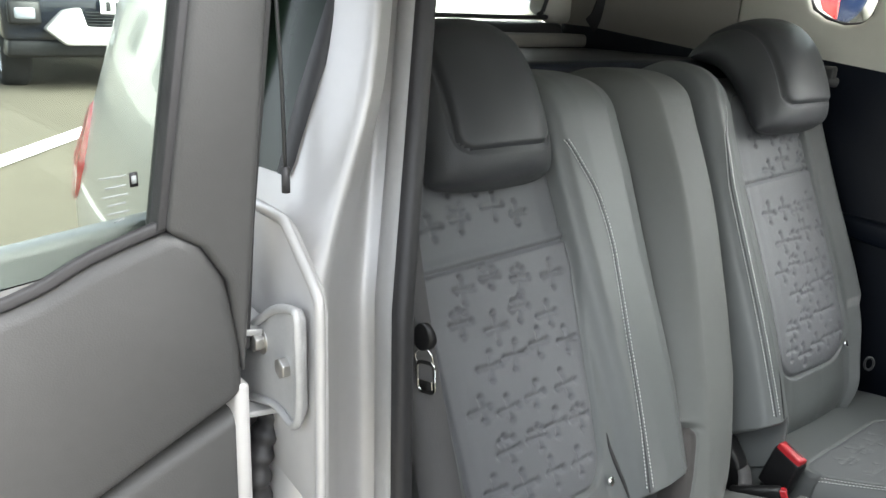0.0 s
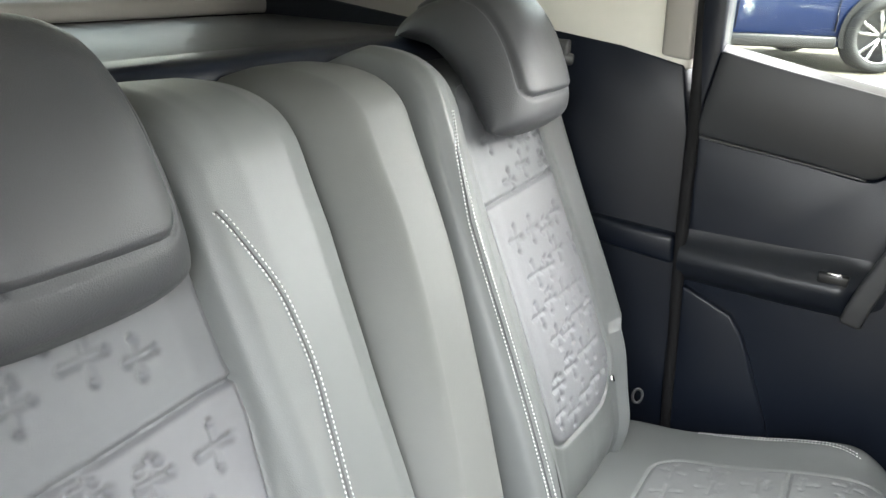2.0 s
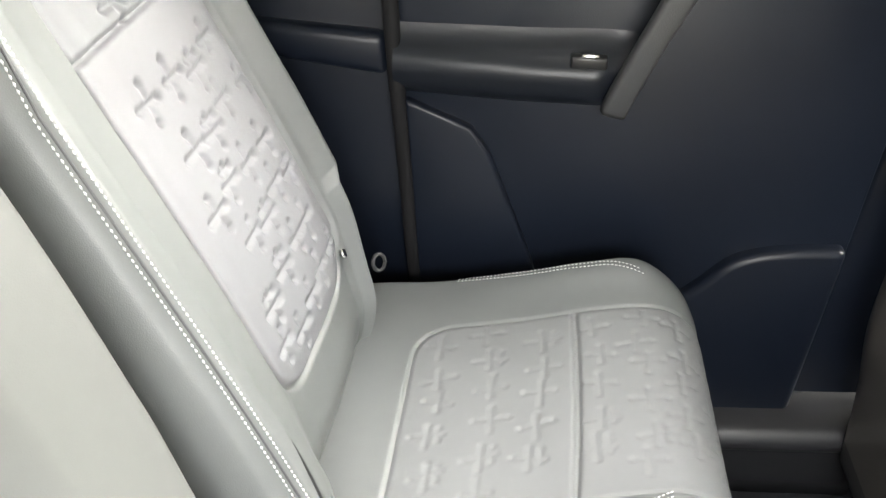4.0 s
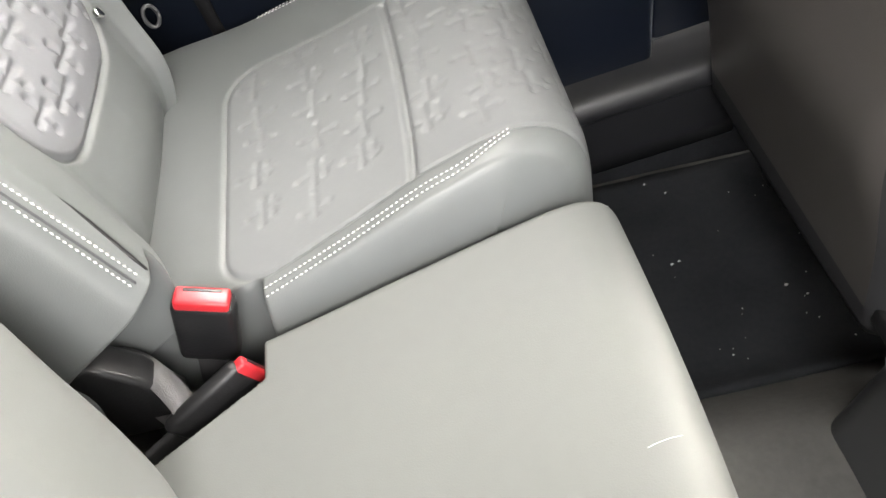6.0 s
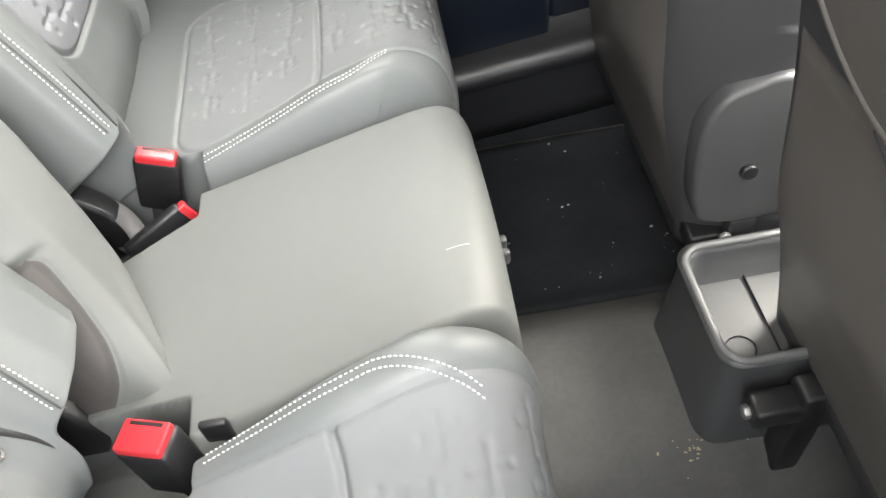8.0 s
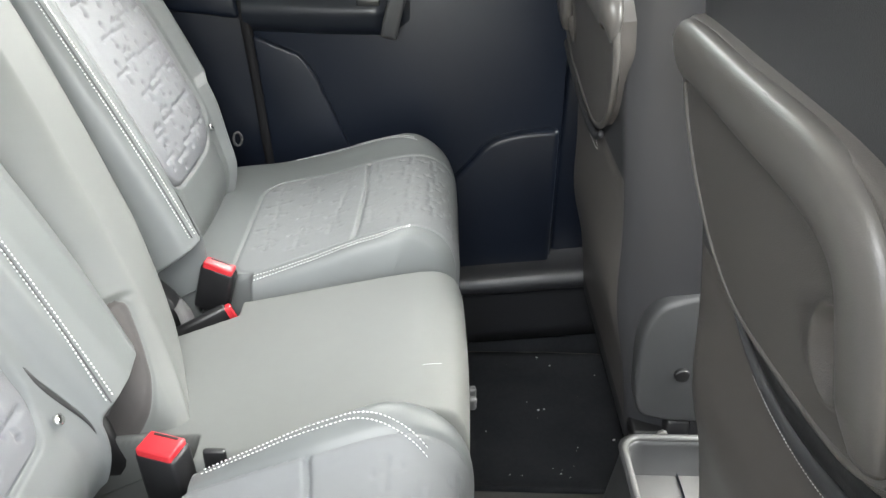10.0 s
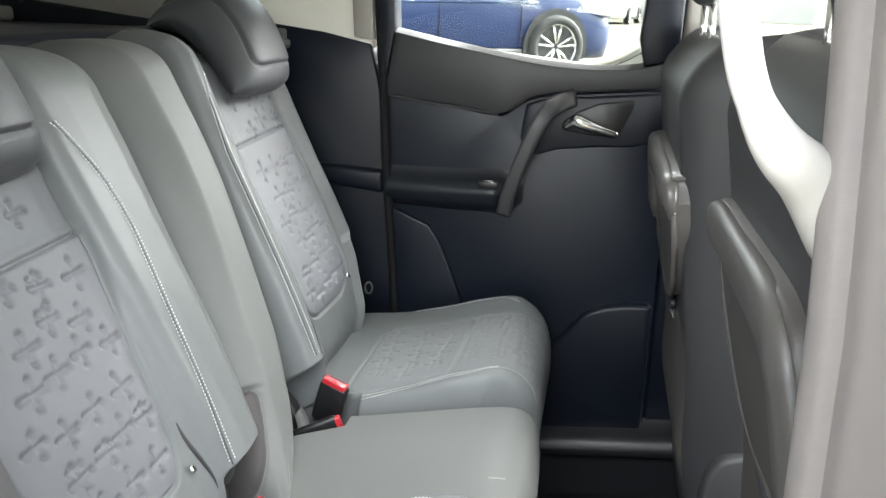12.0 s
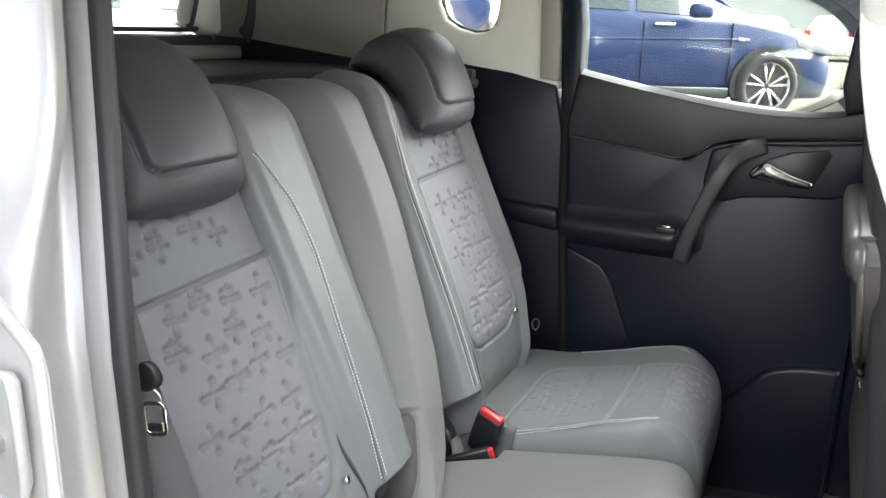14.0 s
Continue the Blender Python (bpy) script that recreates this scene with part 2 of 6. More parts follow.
def cyl(name, p0, p1, r, mat, parent, n=20, bev=0.0, label=""):
    a, b = Vector(p0), Vector(p1)
    bm = bmesh.new()
    bmesh.ops.create_cone(bm, cap_ends=True, segments=n, radius1=r, radius2=r, depth=(b - a).length)
    bevel_all(bm, bev, 2, 1.0)
    q = (b - a).to_track_quat("Z", "Y").to_matrix().to_4x4()
    bmesh.ops.transform(bm, matrix=Matrix.Translation((a + b) / 2) @ q, verts=bm.verts)
    return part(name, bm, mat, parent, label)


def sheet(name, front, mat, parent, label, mask):
    """The faces that mask picks out of a grid of points (rows x columns x 3)."""
    nv, nu = front.shape[:2]
    idx = np.arange(nu * nv).reshape(nv, nu)
    q = np.stack([idx[:-1, :-1], idx[:-1, 1:], idx[1:, 1:], idx[1:, :-1]], -1)[mask]
    used, inv = np.unique(q, return_inverse=True)
    me = bpy.data.meshes.new(name)
    me.from_pydata(front.reshape(-1, 3)[used].tolist(), [], inv.reshape(-1, 4).tolist())
    return finish(name, me, mat, parent, label)


def shell(name, front, keep, back, mat, parent, label=""):
    """The kept faces of the front, the whole back and the rim between them."""
    nv, nu = front.shape[:2]
    idx = np.arange(nu * nv).reshape(nv, nu)
    q = np.stack([idx[:-1, :-1], idx[:-1, 1:], idx[1:, 1:], idx[1:, :-1]], -1)
    off = nu * nv
    fs = q[keep].reshape(-1, 4).tolist()
    st = 6
    cu = list(range(0, nu - 1, st)) + [nu - 1]
    cv = list(range(0, nv - 1, st)) + [nv - 1]
    fs += [[off + idx[a, c], off + idx[b, c], off + idx[b, d], off + idx[a, d]] for a, b in zip(cv[:-1], cv[1:]) for c, d in zip(cu[:-1], cu[1:])]
    loop = list(idx[0, :]) + list(idx[1:, -1]) + list(idx[-1, -2::-1]) + list(idx[-2:0:-1, 0])
    for a, b in zip(loop, loop[1:] + loop[:1]):
        fs.append([b, a, off + a, off + b])
    v = np.vstack([front.reshape(-1, 3), back.reshape(-1, 3)])
    used, inv = np.unique(np.concatenate([np.array(f) for f in fs]), return_inverse=True)
    inv = inv.reshape(-1, 4)
    me = bpy.data.meshes.new(name)
    me.from_pydata(v[used].tolist(), [], inv.tolist())
    return finish(name, me, mat, parent, label)


def stitches(name, path, mat, parent, pitch=0.0050, length=0.0041, r=0.00092, label=""):
    """A row of short threads along a path of points."""
    path = np.array(path, float)
    seg = np.linalg.norm(np.diff(path, axis=0), axis=1)
    dist = np.r_[0, np.cumsum(seg)]
    n = int(dist[-1] / pitch)
    vs, fs = [], []
    for i in range(n):
        ends = []
        for d in (i * pitch, i * pitch + length):
            ends.append(np.array([np.interp(d, dist, path[:, k]) for k in range(3)]))
        a, b = ends
        t = (b - a) / (np.linalg.norm(b - a) + 1e-9)
        s = np.cross(t, (0.3, 0.5, 0.8))
        s /= np.linalg.norm(s)
        u = np.cross(s, t)
        base = len(vs)
        m = (a + b) / 2
        vs += [a] + [m + r * (math.cos(k * math.pi / 2) * s + math.sin(k * math.pi / 2) * u) * 1.0 for k in range(4)] + [b]
        for k in range(4):
            fs += [(base, base + 1 + k, base + 1 + (k + 1) % 4), (base + 5, base + 1 + (k + 1) % 4, base + 1 + k)]
    ob = raw(name, vs, fs, mat, parent, label)
    return tagged(ob, kind="stuff")


def smooth01(x):
    x = np.clip(x, 0, 1)
    return x * x * (3 - 2 * x)


def glyph_field(a, b, a0, a1, b0, b1, seed, pitch=0.055, kinds="cch"):
    """Depth of small pressed-in marks (short strokes with dots at their ends) over the grids a, b."""
    rnd = random.Random(seed)
    out = np.zeros_like(a)

    def stroke(p, q, w, d):
        nonlocal out
        lo = (min(p[0], q[0]) - 0.012, min(p[1], q[1]) - 0.012)
        hi = (max(p[0], q[0]) + 0.012, max(p[1], q[1]) + 0.012)
        sel = (a > lo[0]) & (a < hi[0]) & (b > lo[1]) & (b < hi[1])
        if not sel.any():
            return
        pa, pb = a[sel] - p[0], b[sel] - p[1]
        va, vb = q[0] - p[0], q[1] - p[1]
        h = np.clip((pa * va + pb * vb) / (va * va + vb * vb + 1e-12), 0, 1)
        dd = np.hypot(pa - h * va, pb - h * vb)
        out[sel] = np.maximum(out[sel], d * np.exp(-((dd / w) ** 2)))

    nb = max(1, round((b1 - b0) / pitch))
    na = max(1, round((a1 - a0) / pitch))
    for i in range(na):
        for j in range(nb):
            ca = a0 + (i + 0.5 + rnd.uniform(-0.16, 0.16) + (0.25 if j % 2 else -0.25)) * (a1 - a0) / na
            cb = b0 + (j + 0.5 + rnd.uniform(-0.18, 0.18)) * (b1 - b0) / nb
            if not (a0 + 0.016 < ca < a1 - 0.016 and b0 + 0.014 < cb < b1 - 0.014):
                continue
            kind = rnd.choice(kinds)
            L = rnd.uniform(0.014, 0.019)
            K = rnd.uniform(0.014, 0.019)
            bars, posts = [((-L, 0.0), (L, rnd.uniform(-0.002, 0.002)))], []
            posts.append(((rnd.uniform(-0.006, 0.006), -K), (rnd.uniform(-0.006, 0.006), K)))
            if kind == "h":
                bars.append(((-L * 0.5, K * 0.75), (L * 0.7, K * 0.75)))
            for segs, w, d in ((bars, 0.0038, 0.0038), (posts, 0.0036, 0.0026)):
                for p, q in segs:
                    P, Q = (ca + p[0], cb + p[1]), (ca + q[0], cb + q[1])
                    stroke(P, Q, w, d)
                    for e in (P, Q):
                        stroke(e, (e[0] + 1e-4, e[1]), 0.0041, 0.0050)
    return out


# ---------- ground and surroundings ----------
def ground_z(x, y):
    r = np.hypot(np.asarray(x, float) * 1.0, np.asarray(y, float))
    return -0.15 + 0.75 * smooth01((r - 1.6) / 5.0)


def make_ground():
    rad = np.r_[np.linspace(0, 12, 49), np.geomspace(13, 900, 24)]
    ang = np.linspace(0, 2 * math.pi, 73)[:-1]
    vs, fs = [(0, 0, -0.15)], []
    for r in rad[1:]:
        for a in ang:
            x, y = r * math.cos(a), r * math.sin(a)
            vs.append((x, y, float(ground_z(x, y)) + 0.008 * noise.noise((x * 0.6, y * 0.6, 0))))
    n = len(ang)
    for j in range(n):
        fs.append((0, 1 + j, 1 + (j + 1) % n))
    for i in range(len(rad) - 2):
        for j in range(n):
            a, b = 1 + i * n + j, 1 + i * n + (j + 1) % n
            fs.append((a, a + n, b + n, b))
    return tagged(raw("ground", vs, fs, "asphalt", None), "worn pale asphalt of a car park in daylight", "ground", kind="structure")


make_ground()


def road_line(p, q, w, mat, label):
    p, q = np.array(p, float), np.array(q, float)
    d = (q - p) / np.linalg.norm(q - p)
    s = np.array([-d[1], d[0]]) * w / 2
    vs, fs = [], []
    for i in range(41):
        c = p + (q - p) * i / 40
        for k in (-1, 1):
            a = c + k * s
            vs.append((a[0], a[1], float(ground_z(*a)) + 0.012))
        if i:
            fs.append((2 * i - 2, 2 * i - 1, 2 * i + 1, 2 * i))
    return tagged(raw("road_marking", vs, fs, mat, None), label, "road marking", kind="structure")


road_line((-3.9, -1.38), (-5.6, 1.05), 0.13, "paint_white", "worn white parking bay line on asphalt")
road_line((-9.0, 3.4), (-4.0, 3.4), 0.12, "paint_yellow", "faded yellow parking line on asphalt")
road_line((3.2, 3.0), (3.2, 9.0), 0.12, "paint_white", "worn white parking bay line on asphalt")


def wheel(parent, x, y, z, r, side, spokes=5):
    w = part_wheel = thing("wheel", "", "", (x, y, z))
    w.parent = parent
    w.location = (x, y, z)
    prof = [(r * 0.72, -0.10), (r * 0.9, -0.11), (r, -0.07), (r, 0.07), (r * 0.9, 0.11), (r * 0.72, 0.10)]
    n = 40
    vs, fs = [], []
    for i in range(n):
        a = 2 * math.pi * i / n
        vs += [(p * math.cos(a), q, p * math.sin(a)) for p, q in prof]
    k = len(prof)
    for i in range(n):
        for j in range(k):
            fs.append((i * k + j, i * k + (j + 1) % k, ((i + 1) % n) * k + (j + 1) % k, ((i + 1) % n) * k + j))

    def add(name, v, f, mat, lab=""):
        me = bpy.data.meshes.new(name)
        me.from_pydata([tuple(map(float, q)) for q in v], [], f)
        ob = finish(name, me, mat, None, lab)
        ob.parent = w
        return ob

    add("tyre", vs, fs, "tyre")
    rim = [(r * 0.73, -0.09), (r * 0.73, 0.09), (r * 0.70, 0.085), (r * 0.68, 0.0), (r * 0.68, -0.09)]
    k = len(rim)
    vs, fs = [], []
    for i in range(n):
        a = 2 * math.pi * i / n
        vs += [(p * math.cos(a), q * side, p * math.sin(a)) for p, q in rim]
    for i in range(n):
        for j in range(k):
            fs.append((i * k + j, i * k + (j + 1) % k, ((i + 1) % n) * k + (j + 1) % k, ((i + 1) % n) * k + j))
    add("rim", vs, fs, "alloy")
    vs = [(0, -0.04 * side, 0)] + [(0.69 * r * math.cos(a), -0.04 * side, 0.69 * r * math.sin(a)) for a in np.linspace(0, 2 * math.pi, 33)[:-1]]
    add("brake_disc", vs, [(0, 1 + i, 1 + (i + 1) % 32) for i in range(32)], "black")
    for i in range(spokes):
        vs, fs = [], []
        for d in (-0.30, 0.30):
            a = 2 * math.pi * i / spokes + 0.3
            for rr, hw in ((0.08 * r, 0.009), (0.70 * r, 0.013)):
                aa = a + d * (0.35 + 0.55 * rr / r)
                c = (rr * math.cos(aa), rr * math.sin(aa))
                t = (-math.sin(aa), math.cos(aa))
                for s2 in (-1, 1):
                    for dep in (0.075, 0.045):
                        vs.append((c[0] + s2 * hw * t[0], dep * side, c[1] + s2 * hw * t[1]))
            b = len(vs) - 8
            fs += [(b, b + 2, b + 6, b + 4), (b + 1, b + 5, b + 7, b + 3), (b, b + 4, b + 5, b + 1), (b + 2, b + 3, b + 7, b + 6), (b, b + 1, b + 3, b + 2), (b + 4, b + 6, b + 7, b + 5)]
        add("spoke", vs, fs, "alloy")
    return w


def passenger_car(paint, label, x, y, yaw, r=0.32, tall=0.0, lamps=True):
    """A five-door car, nose along its own +x; built about the ground between its axles."""
    ob = thing("parked_car", label, "car")
    L = [(-2.05, 0.62, 0.50, 0.72, 0.30), (-1.98, 0.76, 0.95, 1.05, 0.24), (-1.75, 0.84, 1.02, 1.36, 0.2), (-1.2, 0.88, 0.99, 1.47, 0.2), (-0.5, 0.89, 0.97, 1.50, 0.2),
         (0.2, 0.89, 0.95, 1.46, 0.2), (0.75, 0.89, 0.93, 1.22, 0.2), (1.15, 0.88, 0.92, 1.00, 0.2), (1.6, 0.86, 0.84, 0.90, 0.2), (1.95, 0.80, 0.72, 0.78, 0.2), (2.12, 0.66, 0.55, 0.62, 0.22), (2.16, 0.5, 0.45, 0.5, 0.26)]
    rows = []
    for sx, w, zb, zr, z0 in L:
        zb, zr = zb + tall * (zb > 0.6), zr + tall * 1.6 * (zr > 0.6)
        wr = w * (0.72 if zr - zb > 0.2 else 0.9)
        right = [(-w * 0.9, z0), (-w * 0.985, z0 + 0.14), (-w, 0.55 * zb + 0.15), (-w * 0.985, zb - 0.05), (-w * 0.95, zb), (-wr - 0.02, zr - 0.07), (-wr + 0.06, zr - 0.015), (-wr * 0.4, zr)]
        sec = right + [(-a, b) for a, b in right[::-1]]
        rows.append([(sx, a, b) for a, b in sec])
    fine = spline(np.array(rows).reshape(len(rows), -1), 60).reshape(60, -1, 3)
    k = fine.shape[1]
    vs = fine.reshape(-1, 3)
    fs = []
    for i in range(59):
        for j in range(k):
            fs.append((i * k + j, (i + 1) * k + j, (i + 1) * k + (j + 1) % k, i * k + (j + 1) % k))
    fs += [tuple(range(k)), tuple(59 * k + j for j in range(k))[::-1]]

    def add(name, v, f, mat, lab="", smooth=True):
        me = bpy.data.meshes.new(name)
        me.from_pydata([tuple(map(float, q)) for q in v], [], f)
        o = finish(name, me, mat, None, lab, smooth)
        o.parent = ob
        return o

    body = add("body", vs, fs, paint)
    at = lambda sx, j: np.array([np.interp(sx, fine[:, j, 0], fine[:, j, c]) for c in range(3)])
    for side in (0, 1):
        jb, jt = (4, 5) if side == 0 else (k - 5, k - 6)
        s = -1 if side == 0 else 1
        for x0, x1 in ((-1.55, -0.95), (-0.88, -0.12), (-0.04, 0.62)):
            v = []
            for sx in np.linspace(x0, x1, 6):
                a, b = at(sx, jb), at(sx, jt)
                top = 0.93
                if x1 > 0.5:
                    top = 0.93 - 0.55 * max(0, (sx - 0.25) / 0.4)
                if x0 < -1.5:
                    top = 0.93 - 0.5 * max(0, (-1.2 - sx) / 0.4)
                v += [a + 0.06 * (b - a) + (0, 0.006 * s, 0.003), a + top * (b - a) + (0, 0.006 * s, 0.003)]
            add("side_window", v, [(2 * i, 2 * i + 2, 2 * i + 3, 2 * i + 1) for i in range(5)], "glass_pane_dark")
        for hx in (-0.75, 0.22):
            o = box("door_handle", hx - 0.1, hx + 0.1, s * 0.885, s * 0.925, 0.86 + tall, 0.89 + tall, "chrome", None, 0.012)
            o.parent = ob
        o = box("sill", -0.95, 0.95, s * 0.83, s * 0.905, 0.19, 0.30, "black", None, 0.02)
        o.parent = ob
        for dx in (-0.92, 0.03, 0.92):
            o = box("door_gap", dx - 0.002, dx + 0.002, s * 0.872, s * 0.896, 0.34, 0.90 + tall, "black", None, 0.001)
            o.parent = ob
        o = sweep("side_crease", [(a, s * 0.884, 0.735 + 0.02 * math.sin(a) + tall * 0.5) for a in np.linspace(-1.7, 1.1, 15)], ring(0.010, 0.014, 8), paint, None)
        o.parent = ob
        o = box("door_mirror", 0.42, 0.62, s * 0.93, s * 1.10, 0.94 + tall, 1.07 + tall, paint, None, 0.045, 3)
        o.parent = ob
        if lamps:
            o = prism("headlamp", [(1.62, 0.70), (2.0, 0.62), (2.04, 0.68), (1.75, 0.80), (1.6, 0.78)], lambda a, b, d: (a, d, b), s * 0.66, s * 0.86, "lens", None, 0.02)
            o.parent = ob
            o = prism("indicator", [(0.98, 0.74), (1.06, 0.735), (1.06, 0.77), (0.98, 0.775)], lambda a, b, d: (a, d, b), s * 0.86, s * 0.897, "lens", None, 0.006)
            o.parent = ob
            o = box("tail_lamp", -2.03, -1.80, s * 0.62, s * 0.86, 0.78 + tall, 0.98 + tall, "red_lamp", None, 0.03)
            o.parent = ob
        for wx in (-1.32, 1.33):
            v = [(wx, s * 0.897, 0.33)] + [(wx + (r + 0.055) * math.cos(a), s * 0.897, max(0.2, 0.33 + (r + 0.055) * math.sin(a))) for a in np.linspace(0, 2 * math.pi, 41)[:-1]]
            add("wheel_arch", v, [(0, 1 + i, 1 + (i + 1) % 40) for i in range(40)], "black", "", False)
            wheel(ob, wx, s * 0.84, r, r, s)
    wind = [at(0.42, 6) + (0, 0, 0.012), at(0.42, k - 7) + (0, 0, 0.012), at(1.05, k - 6) + (0, -0.04, 0.02), at(1.05, 5) + (0, 0.04, 0.02)]
    add("windscreen", wind, [(0, 1, 2, 3)], "glass_pane_dark", "", False)
    ob.matrix_world = Matrix.Translation((x, y, float(ground_z(x, y)))) @ Matrix.Rotation(radians(yaw), 4, "Z")
    return ob


M["glass_pane_dark"] = material("car_window", (0.02, 0.03, 0.028), 0.05, vary=0.05, coat=1.0)
passenger_car("blue", "glossy blue five-door car parked on the asphalt", -1.62, 7.35, 33)
passenger_car("white_car", "white car parked at the far side of the car park", 0.6, 33.0, 80, tall=0.1)
passenger_car("green", "bright green car parked behind the blue one", -1.9, 29.0, 60)
passenger_car("red_car", "red car parked beyond the rear side window", -6.9, 13.5, 100)


def suv():
    """The nose of a dark off-roader, facing +x."""
    ob = thing("parked_suv", "dark navy off-roader with a silver lower bumper", "car")

    def own(o):
        o.parent = ob
        return o

    own(box("body", -4.2, -0.10, -0.93, 0.93, 0.45, 1.12, "navy", None, 0.12, 4))
    own(box("cabin", -3.9, -1.25, -0.82, 0.82, 1.10, 1.72, "glass_pane_dark", None, 0.16, 4))
    own(box("roof", -3.7, -1.6, -0.78, 0.78, 1.68, 1.76, "navy", None, 0.03))
    own(prism("bumper", [(-0.93, 0.40), (0.93, 0.40), (0.93, 0.82), (-0.93, 0.82)], lambda a, b, d: (d - 0.10 * (a / 0.93) ** 2 * 1.2, a, b), -0.35, 0.02, "navy", None, 0.05, 3))
    own(prism("lower_valance", [(-0.92, 0.28), (0.92, 0.28), (0.90, 0.42), (-0.90, 0.42)], lambda a, b, d: (d - 0.10 * (a / 0.93) ** 2, a, b), -0.3, -0.02, "black", None, 0.03))
    own(prism("skid_plate", [(-0.52, 0.38), (0.52, 0.38), (0.66, 0.50), (0.52, 0.64), (0.40, 0.66), (0.36, 0.52), (-0.36, 0.52), (-0.40, 0.66), (-0.52, 0.64), (-0.66, 0.50)], lambda a, b, d: (d, a, b), -0.1, 0.05, "silver_dull", None, 0.015))
    for i in range(5):
        own(box("grille_bar", -0.02, 0.03, -0.36, 0.36, 0.535 + 0.022 * i, 0.545 + 0.022 * i, "black", None, 0.004))
    own(box("number_plate", 0.035, 0.05, -0.26, 0.26, 0.62, 0.73, "white_plastic", None, 0.003))
    for i in range(7):
        y = -0.22 + 0.07 * i
        own(box("plate_bar", 0.05, 0.053, y, y + 0.035, 0.64, 0.71, "black", None, 0.001))
    for s in (-1, 1):
        own(box("fog_lamp", -0.10, 0.0, s * 0.70, s * 0.86, 0.56, 0.66, "lens", None, 0.03, 3))
        own(box("lamp_surround", -0.12, -0.01, s * 0.67, s * 0.89, 0.53, 0.70, "black", None, 0.02))
        own(box("headlamp", -0.22, -0.05, s * 0.55, s * 0.90, 0.86, 1.02, "lens", None, 0.04, 3))
        for wx in (-0.75, -3.3):
            wheel(ob, wx, s * 0.82, 0.36, 0.36, s)
    own(box("grille", -0.08, 0.0, -0.5, 0.5, 0.80, 1.0, "black", None, 0.03))
    x, y = -6.0, 1.01
    ob.matrix_world = Matrix.Translation((x, y, float(ground_z(x, y)))) @ Matrix.Rotation(radians(-4), 4, "Z")


suv()


def building(x0, x1, y0, y1, h, label):
    ob = thing("building", label, "building")
    z = float(ground_z((x0 + x1) / 2, (y0 + y1) / 2)) - 0.1
    box("wall", x0, x1, y0, y1, z, z + h, "brick", ob, 0.02)
    box("roof", x0 - 0.3, x1 + 0.3, y0 - 0.3, y1 + 0.3, z + h, z + h + 0.35, "concrete", ob, 0.05)
    n = int(abs(y1 - y0) // 4)
    for i in range(n):
        yy = y0 + (i + 0.5) * (y1 - y0) / n
        for fx in ((x1,) if x1 < 0 else (x0,)):
            s = 1 if x1 < 0 else -1
            for zz in (1.2, 4.4):
                if zz + 1.5 < h:
                    box("window", fx - 0.02, fx + 0.04 * s, yy - 0.8, yy + 0.8, z + zz, z + zz + 1.5, "glass_pane_dark", ob, 0.01)
    return ob


building(-40, -28, -14, 30, 6.5, "pale rendered low building beyond the car park")
building(-20, 26, 48, 58, 5.0, "pale low building at the far end of the car park")


def hedge_tree(x, y, h, seed):
    rnd = random.Random(seed)
    ob = thing("tree", "leafy green tree at the edge of the car park", "tree", group="trees round the car park")
    z = float(ground_z(x, y))
    path = spline([(x, y, z - 0.1), (x + 0.1, y, z + h * 0.25), (x - 0.05, y + 0.1, z + h * 0.55), (x, y, z + h * 0.85)], 10)
    sweep("trunk", path, ring(0.16), "bark", ob, up=(1, 0, 0), scale=np.linspace(1, 0.3, 10))
    vs, fs = [], []
    for i in range(2600):
        t = rnd.random() ** 0.6
        a, b = rnd.uniform(0, 6.283), rnd.uniform(-1, 1)
        rr = h * 0.34 * t * (1 + 0.25 * math.sin(3 * a + seed))
        c = np.array((x + rr * math.cos(a) * math.sqrt(1 - b * b), y + rr * math.sin(a) * math.sqrt(1 - b * b), z + h * 0.66 + rr * b * 1.05))
        d = np.array([rnd.gauss(0, 1) for _ in range(3)])
        d /= np.linalg.norm(d)
        e = np.cross(d, (0.2, 0.5, 0.8))
        e /= np.linalg.norm(e)
        s = rnd.uniform(0.09, 0.2)
        k = len(vs)
        vs += [c - d * s, c + e * s * 0.5, c + d * s, c - e * s * 0.5]
        fs.append((k, k + 1, k + 2, k + 3))
    tagged(raw("crown", vs, fs, "leaf", ob), kind="stuff")


for i, (tx, ty, th) in enumerate(((6, 40, 7), (13, 38, 6), (-8, 42, 8), (-24, 12, 7), (-25, 4, 6), (20, 30, 7))):
    hedge_tree(tx, ty, th, i)


# ---------- the rear seats ----------
LEAN = (-0.4613, 0.8872)
NORM = (0.8872, 0.4613)
SIDES = {"near": dict(y0=-0.256, sgn=-1, lean=0.04, w=0.264, inner=-0.175), "far": dict(y0=0.257, sgn=1, lean=-0.17, w=0.245, inner=-0.165)}


def back_point(side, yp, s, n):
    c = SIDES[side]
    x = 0.05 + LEAN[0] * s + NORM[0] * n
    z = 0.70 + LEAN[1] * s + NORM[1] * n
    y = c["y0"] + c["sgn"] * (yp + (c["lean"] * (0.42 - s)))
    return np.stack(np.broadcast_arrays(x, y, z), -1)


def profile(x, knots, values, blur=19):
    """A smooth curve through the knots."""
    xs = np.linspace(knots[0], knots[-1], 600)
    ys = np.interp(xs, knots, values)
    ker = np.hanning(blur)
    ys = np.convolve(np.pad(ys, blur // 2, mode="edge"), ker / ker.sum(), "valid")
    return np.interp(x, xs, ys)


